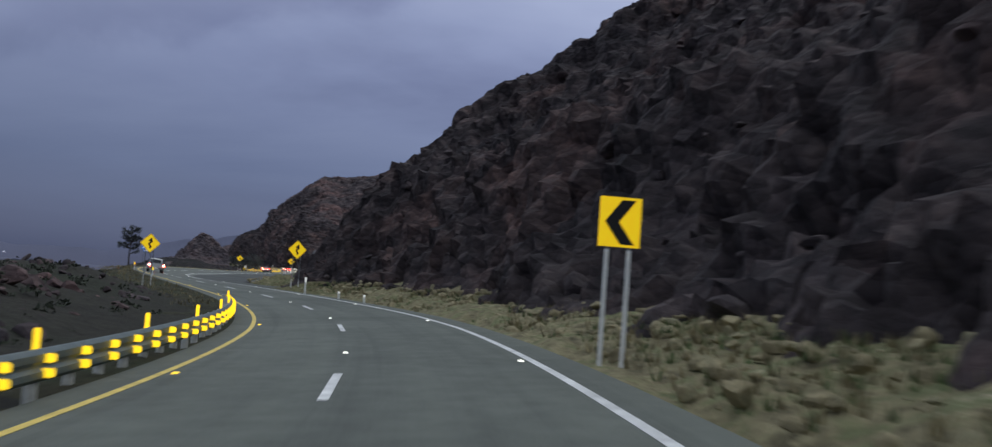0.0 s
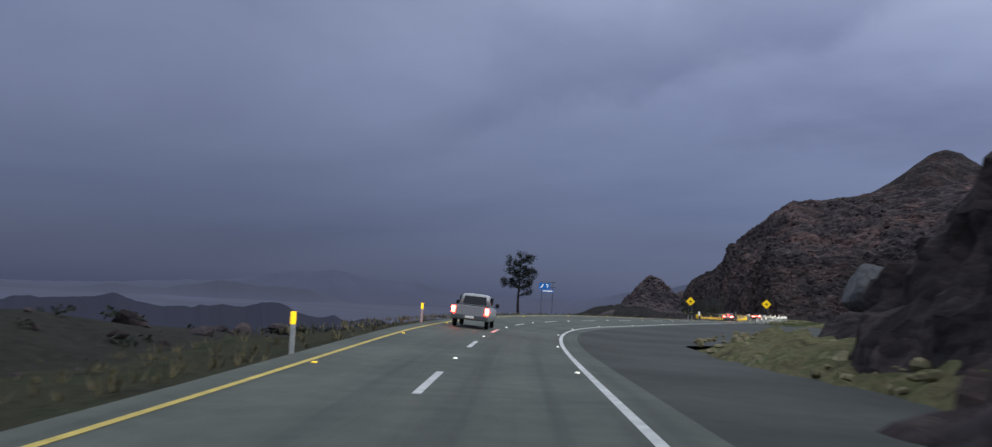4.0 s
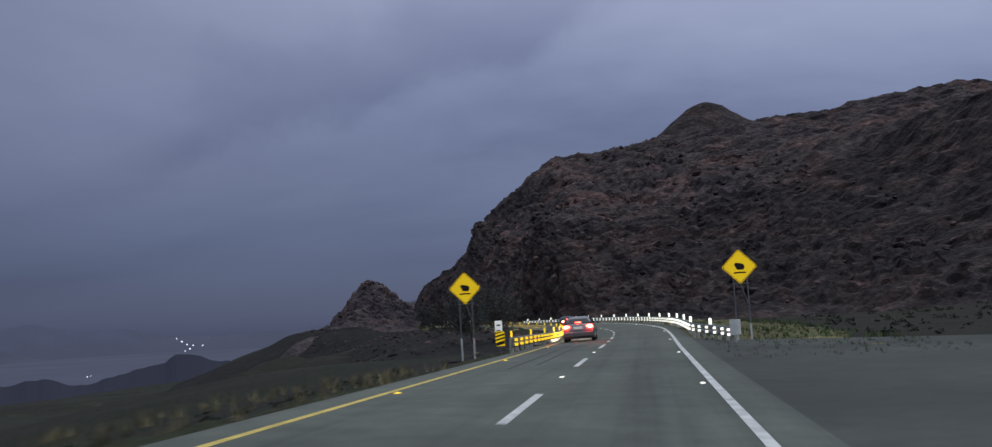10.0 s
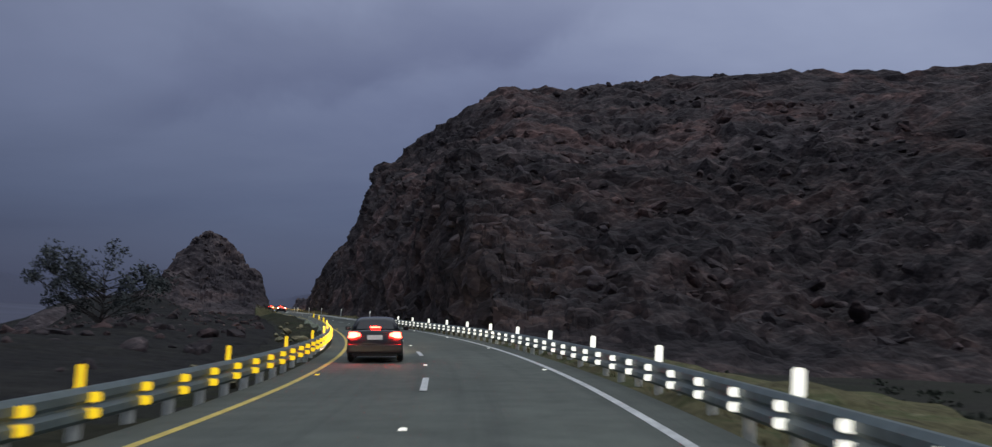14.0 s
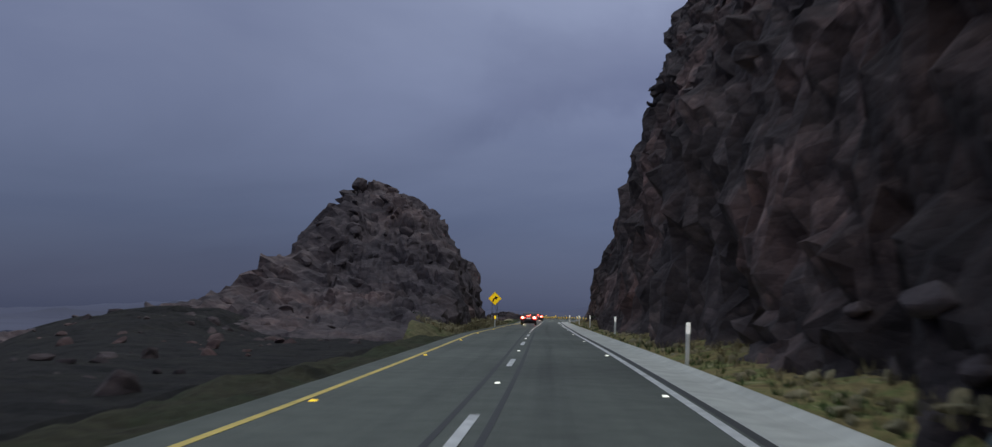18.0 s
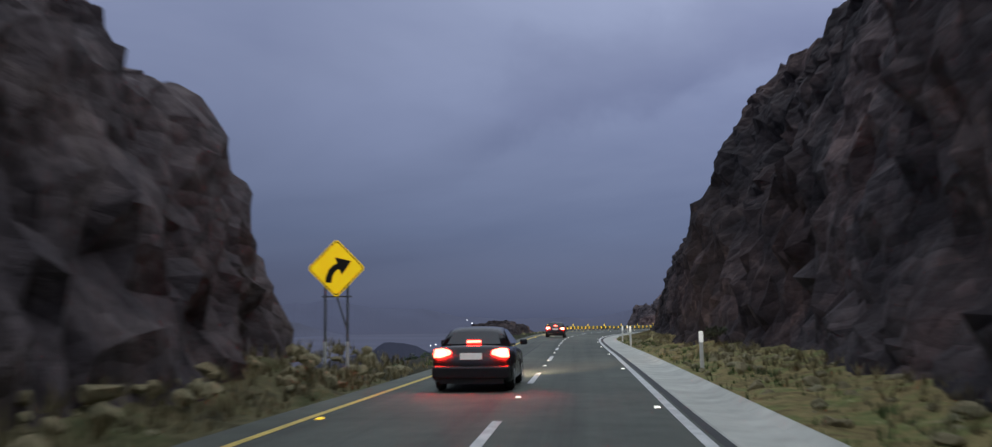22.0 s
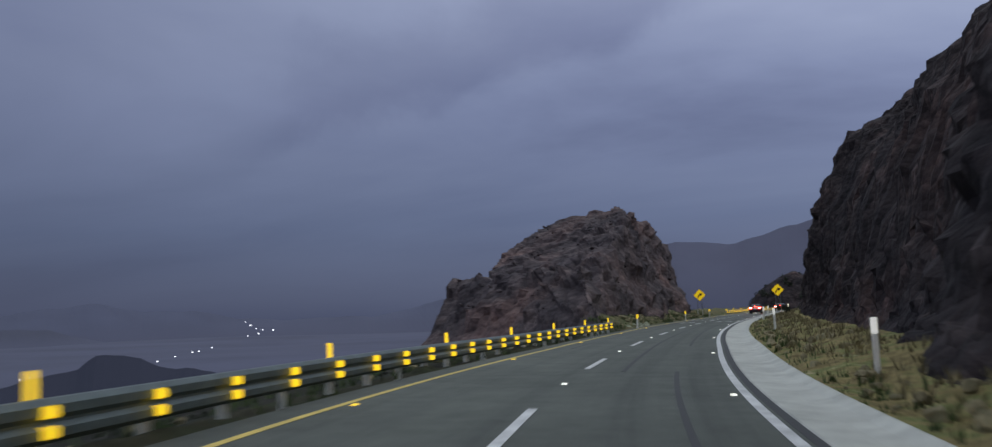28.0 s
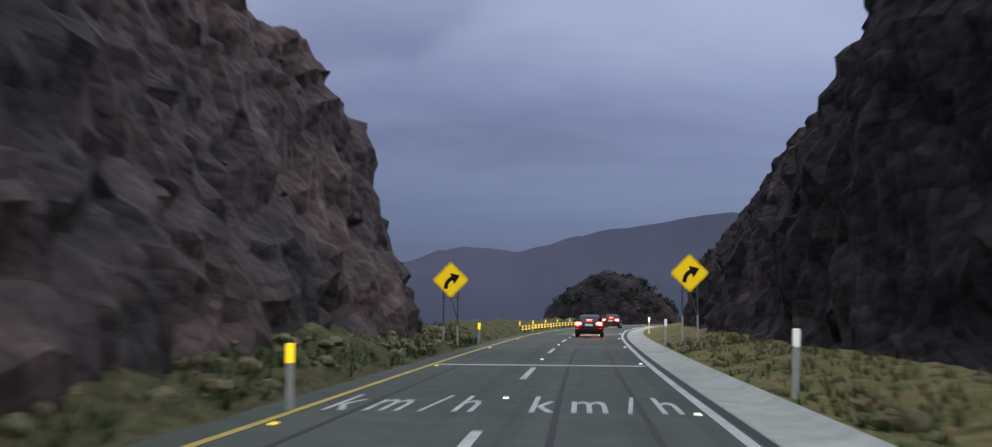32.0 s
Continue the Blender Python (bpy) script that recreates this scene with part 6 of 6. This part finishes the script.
def sedan(s, o, paint, label, group):
    root = new("car")
    root.matrix_basis = tilt(s, o, 0.0)
    low = [(-2.25, 0.30), (-2.27, 0.62), (-2.20, 0.92), (-2.05, 1.0), (-1.5, 1.03), (0.2, 0.98), (1.0, 0.93), (1.75, 0.82), (2.2, 0.66), (2.25, 0.32), (1.9, 0.22), (-1.95, 0.22)]
    part("body", wide_bm(low, 0.88, 0.10, 0.75, 1.05), paint, root)
    top = [(-1.72, 0.98), (-1.05, 1.36), (-0.6, 1.43), (0.1, 1.42), (0.5, 1.33), (1.15, 0.95)]
    roof = part("roof", wide_bm(top, 0.79, 0.20, 0.98, 1.42), paint, root)
    part("rear_window", poly_bm([(-0.60, 0), (0.60, 0), (0.50, 0.50), (-0.50, 0.50)], -0.015, 0.0), M_GLASS, roof, "dark rear window").matrix_basis = pose(0, -1.675, 1.03, -61, 0, 0)
    part("windscreen", poly_bm([(-0.62, 0), (0.62, 0), (0.52, 0.62), (-0.52, 0.62)], 0.0, 0.015), M_GLASS, roof).matrix_basis = pose(0, 1.15, 1.0, 60, 0, 0)
    for x, sg in ((-0.72, -1), (0.72, 1)):
        bm = bmesh.new()
        q = [(-1.25, 1.04), (-0.85, 1.32), (-0.45, 1.365), (0.1, 1.355), (0.45, 1.28), (0.95, 1.02)]
        vv = [bm.verts.new((sg * (0.80 - 0.20 * float(smooth01(z, 0.98, 1.42))), y, z)) for y, z in q]
        bm.faces.new(vv)
        r_ = bmesh.ops.extrude_face_region(bm, geom=bm.faces[:])
        bmesh.ops.translate(bm, vec=(sg * 0.006, 0, 0), verts=[g for g in r_["geom"] if isinstance(g, bmesh.types.BMVert)])
        bmesh.ops.recalc_face_normals(bm, faces=bm.faces[:])
        part("side_window", bm, M_GLASS, roof)
        part("mirror", box_bm(sg * 0.98 - 0.09, 0.62, 0.97, sg * 0.98 + 0.09, 0.75, 1.10, 0.03), paint, root)
        tl = part("tail_lamp", poly_bm([(sg * 0.44, 0.83), (sg * 0.66, 0.76), (sg * 0.83, 0.76), (sg * 0.80, 0.95), (sg * 0.62, 0.96), (sg * 0.46, 0.92)], -2.265, -2.10, 0.015), M_TAIL, root, "glowing red tail lamp")
        part("lamp_core", box_bm(sg * 0.66 - 0.08, -2.275, 0.82, sg * 0.66 + 0.08, -2.266, 0.90), M_TAILC, tl)
        # the bumper reflector is no lamp; it is given the tail lamps' glow
        part("reflector", box_bm(sg * 0.66 - 0.13, -2.30, 0.36, sg * 0.66 + 0.13, -2.26, 0.44), M_TAIL, root, "red bumper reflector with tail lamp glow")
    part("brake_lamp", box_bm(-0.16, -1.50, 1.075, 0.16, -1.44, 1.12, 0.01), M_TAIL, roof, "lit red brake lamp behind the rear window").matrix_basis = pose(0, -0.19, 0.0, 0, 0, 0)
    part("bumper", box_bm(-0.86, -2.33, 0.30, 0.86, -2.2, 0.58, 0.05), paint, root)
    part("number_plate", box_bm(-0.24, -2.31, 0.72, 0.24, -2.285, 0.86), M_PLATE, root, "pale blank number plate with added glow")
    part("diffuser", box_bm(-0.7, -2.28, 0.2, 0.7, -2.15, 0.31), M_TRIM, root)
    wheels(root, (-1.35, 1.35), 0.78)
    headlamps(root, 2.2, 0.62)
    tagged(root, label, "car", group)
    beam_lamp(s, o)
    return root


def pickup(s, o, label):
    root = new("pickup_truck")
    root.matrix_basis = tilt(s, o, 0.0)
    low = [(-2.65, 0.50), (-2.68, 1.12), (-0.55, 1.14), (1.1, 1.12), (2.3, 1.05), (2.62, 0.9), (2.65, 0.45), (2.2, 0.38), (-2.3, 0.40)]
    part("body", wide_bm(low, 0.94, 0.06, 0.9, 1.14), M_PAINTW, root, "white painted body")
    top = [(-0.65, 1.12), (-0.5, 1.66), (-0.1, 1.74), (0.7, 1.72), (1.0, 1.64), (1.65, 1.1)]
    cab = part("cab", wide_bm(top, 0.85, 0.16, 1.12, 1.74), M_PAINTW, root)
    part("rear_window", poly_bm([(-0.62, 0), (0.62, 0), (0.56, 0.42), (-0.56, 0.42)], -0.012, 0.0), M_GLASS, cab, "dark rear window").matrix_basis = pose(0, -0.65, 1.19, -15, 0, 0)
    part("windscreen", poly_bm([(-0.66, 0), (0.66, 0), (0.58, 0.75), (-0.58, 0.75)], 0.0, 0.015), M_GLASS, cab).matrix_basis = pose(0, 1.66, 1.14, 51, 0, 0)
    part("cargo_bed", box_bm(-0.78, -2.6, 1.10, 0.78, -0.7, 1.155), M_TRIM, root, "dark open cargo bed")
    part("tailgate", box_bm(-0.74, -2.73, 0.62, 0.74, -2.67, 1.12, 0.02), M_PAINTW, root)
    for sg in (-1, 1):
        tl = part("tail_lamp", box_bm(sg * 0.85 - 0.09, -2.73, 0.72, sg * 0.85 + 0.09, -2.66, 1.06, 0.02), M_TAIL, root, "glowing red tail lamp")
        part("lamp_core", box_bm(sg * 0.85 - 0.05, -2.74, 0.85, sg * 0.85 + 0.05, -2.732, 0.99), M_TAILC, tl)
        part("mirror", box_bm(sg * 1.06 - 0.1, 0.95, 1.1, sg * 1.06 + 0.1, 1.08, 1.32, 0.03), M_TRIM, root)
        part("side_window", box_bm(sg * 0.80 - 0.035, -0.35, 1.2, sg * 0.80 + 0.035, 0.95, 1.6, 0.02), M_GLASS, cab)
    part("bumper", box_bm(-0.92, -2.80, 0.45, 0.92, -2.66, 0.66, 0.03), M_GREYM, root, "grey steel rear bumper")
    part("number_plate", box_bm(-0.22, -2.815, 0.50, 0.22, -2.802, 0.62), M_PLATE, root, "pale blank number plate with added glow")
    wheels(root, (-1.6, 1.7), 0.82)
    headlamps(root, 2.6, 0.68)
    tagged(root, label, "pickup truck")
    beam_lamp(s, o)


CARS = "cars driving ahead"
pickup(134, -1.3, "white pickup truck with glowing red tail lamps on the road")
sedan(267, -1.75, M_PAINTG, "silver grey sedan with glowing red tail lamps on the road", CARS)
sedan(330, -1.6, M_PAINTK, "dark sedan with bright tail lamps beside the guardrail", CARS)
sedan(502, -1.1, M_PAINTK, "dark sedan with bright brake lamps on the road", CARS)
sedan(572, -1.1, M_PAINTK, "dark sedan with bright brake lamps on the road", CARS)
sedan(774, 1.2, M_PAINTK, "dark sedan with bright brake lamps near the bend", CARS)
sedan(816, 0.8, M_PAINTK, "dark sedan with bright brake lamps entering the bend", CARS)

# ---- lights of a far road in the valley ----
lv, lf = [], []
LIGHT0, LSIDE = np.array((-2022.0, 3754.0, 8.0)), np.array((0.865, 0.50, 0.0))
for dx, dy in ((0, 0), (8, 5), (16, 10), (25, 12), (40, 13), (20, 17), (12, 20), (-5, 33), (-14, 36), (-20, 37), (-30, 41), (-40, 45), (-52, 48), (-150, 55), (-156, 56)):
    c_ = LIGHT0 + LSIDE * dx * 2.4 + np.array((0, 0, -2.4 * dy))
    # the lower lights lie nearer, on the slope above the mist
    near_k = min(1.0, 34.0 / max(1.0, 2.0 - c_[2]))
    c_ = np.array((-120.0, 330.0, 2.0)) + near_k * (c_ - np.array((-120.0, 330.0, 2.0)))
    i = len(lv)
    r_ = (1.7 + 0.8 * ((dx * 7) % 3) / 2) * near_k
    for d in ((1, 0, 0), (-1, 0, 0), (0, 1, 0), (0, -1, 0), (0, 0, 1), (0, 0, -1)):
        lv.append(c_ + np.array(d) * r_)
    lf += [(i + a, i + b, i + c) for a in (0, 1) for b in (2, 3) for c in (4, 5)]
M_FARL = glow_mat("far_lights", (0.9, 0.93, 1.0), 3.0)
mesh_ob("distant_lights", lv, lf, M_FARL, label="string of tiny lights on a far valley road", category="lights", kind="stuff")
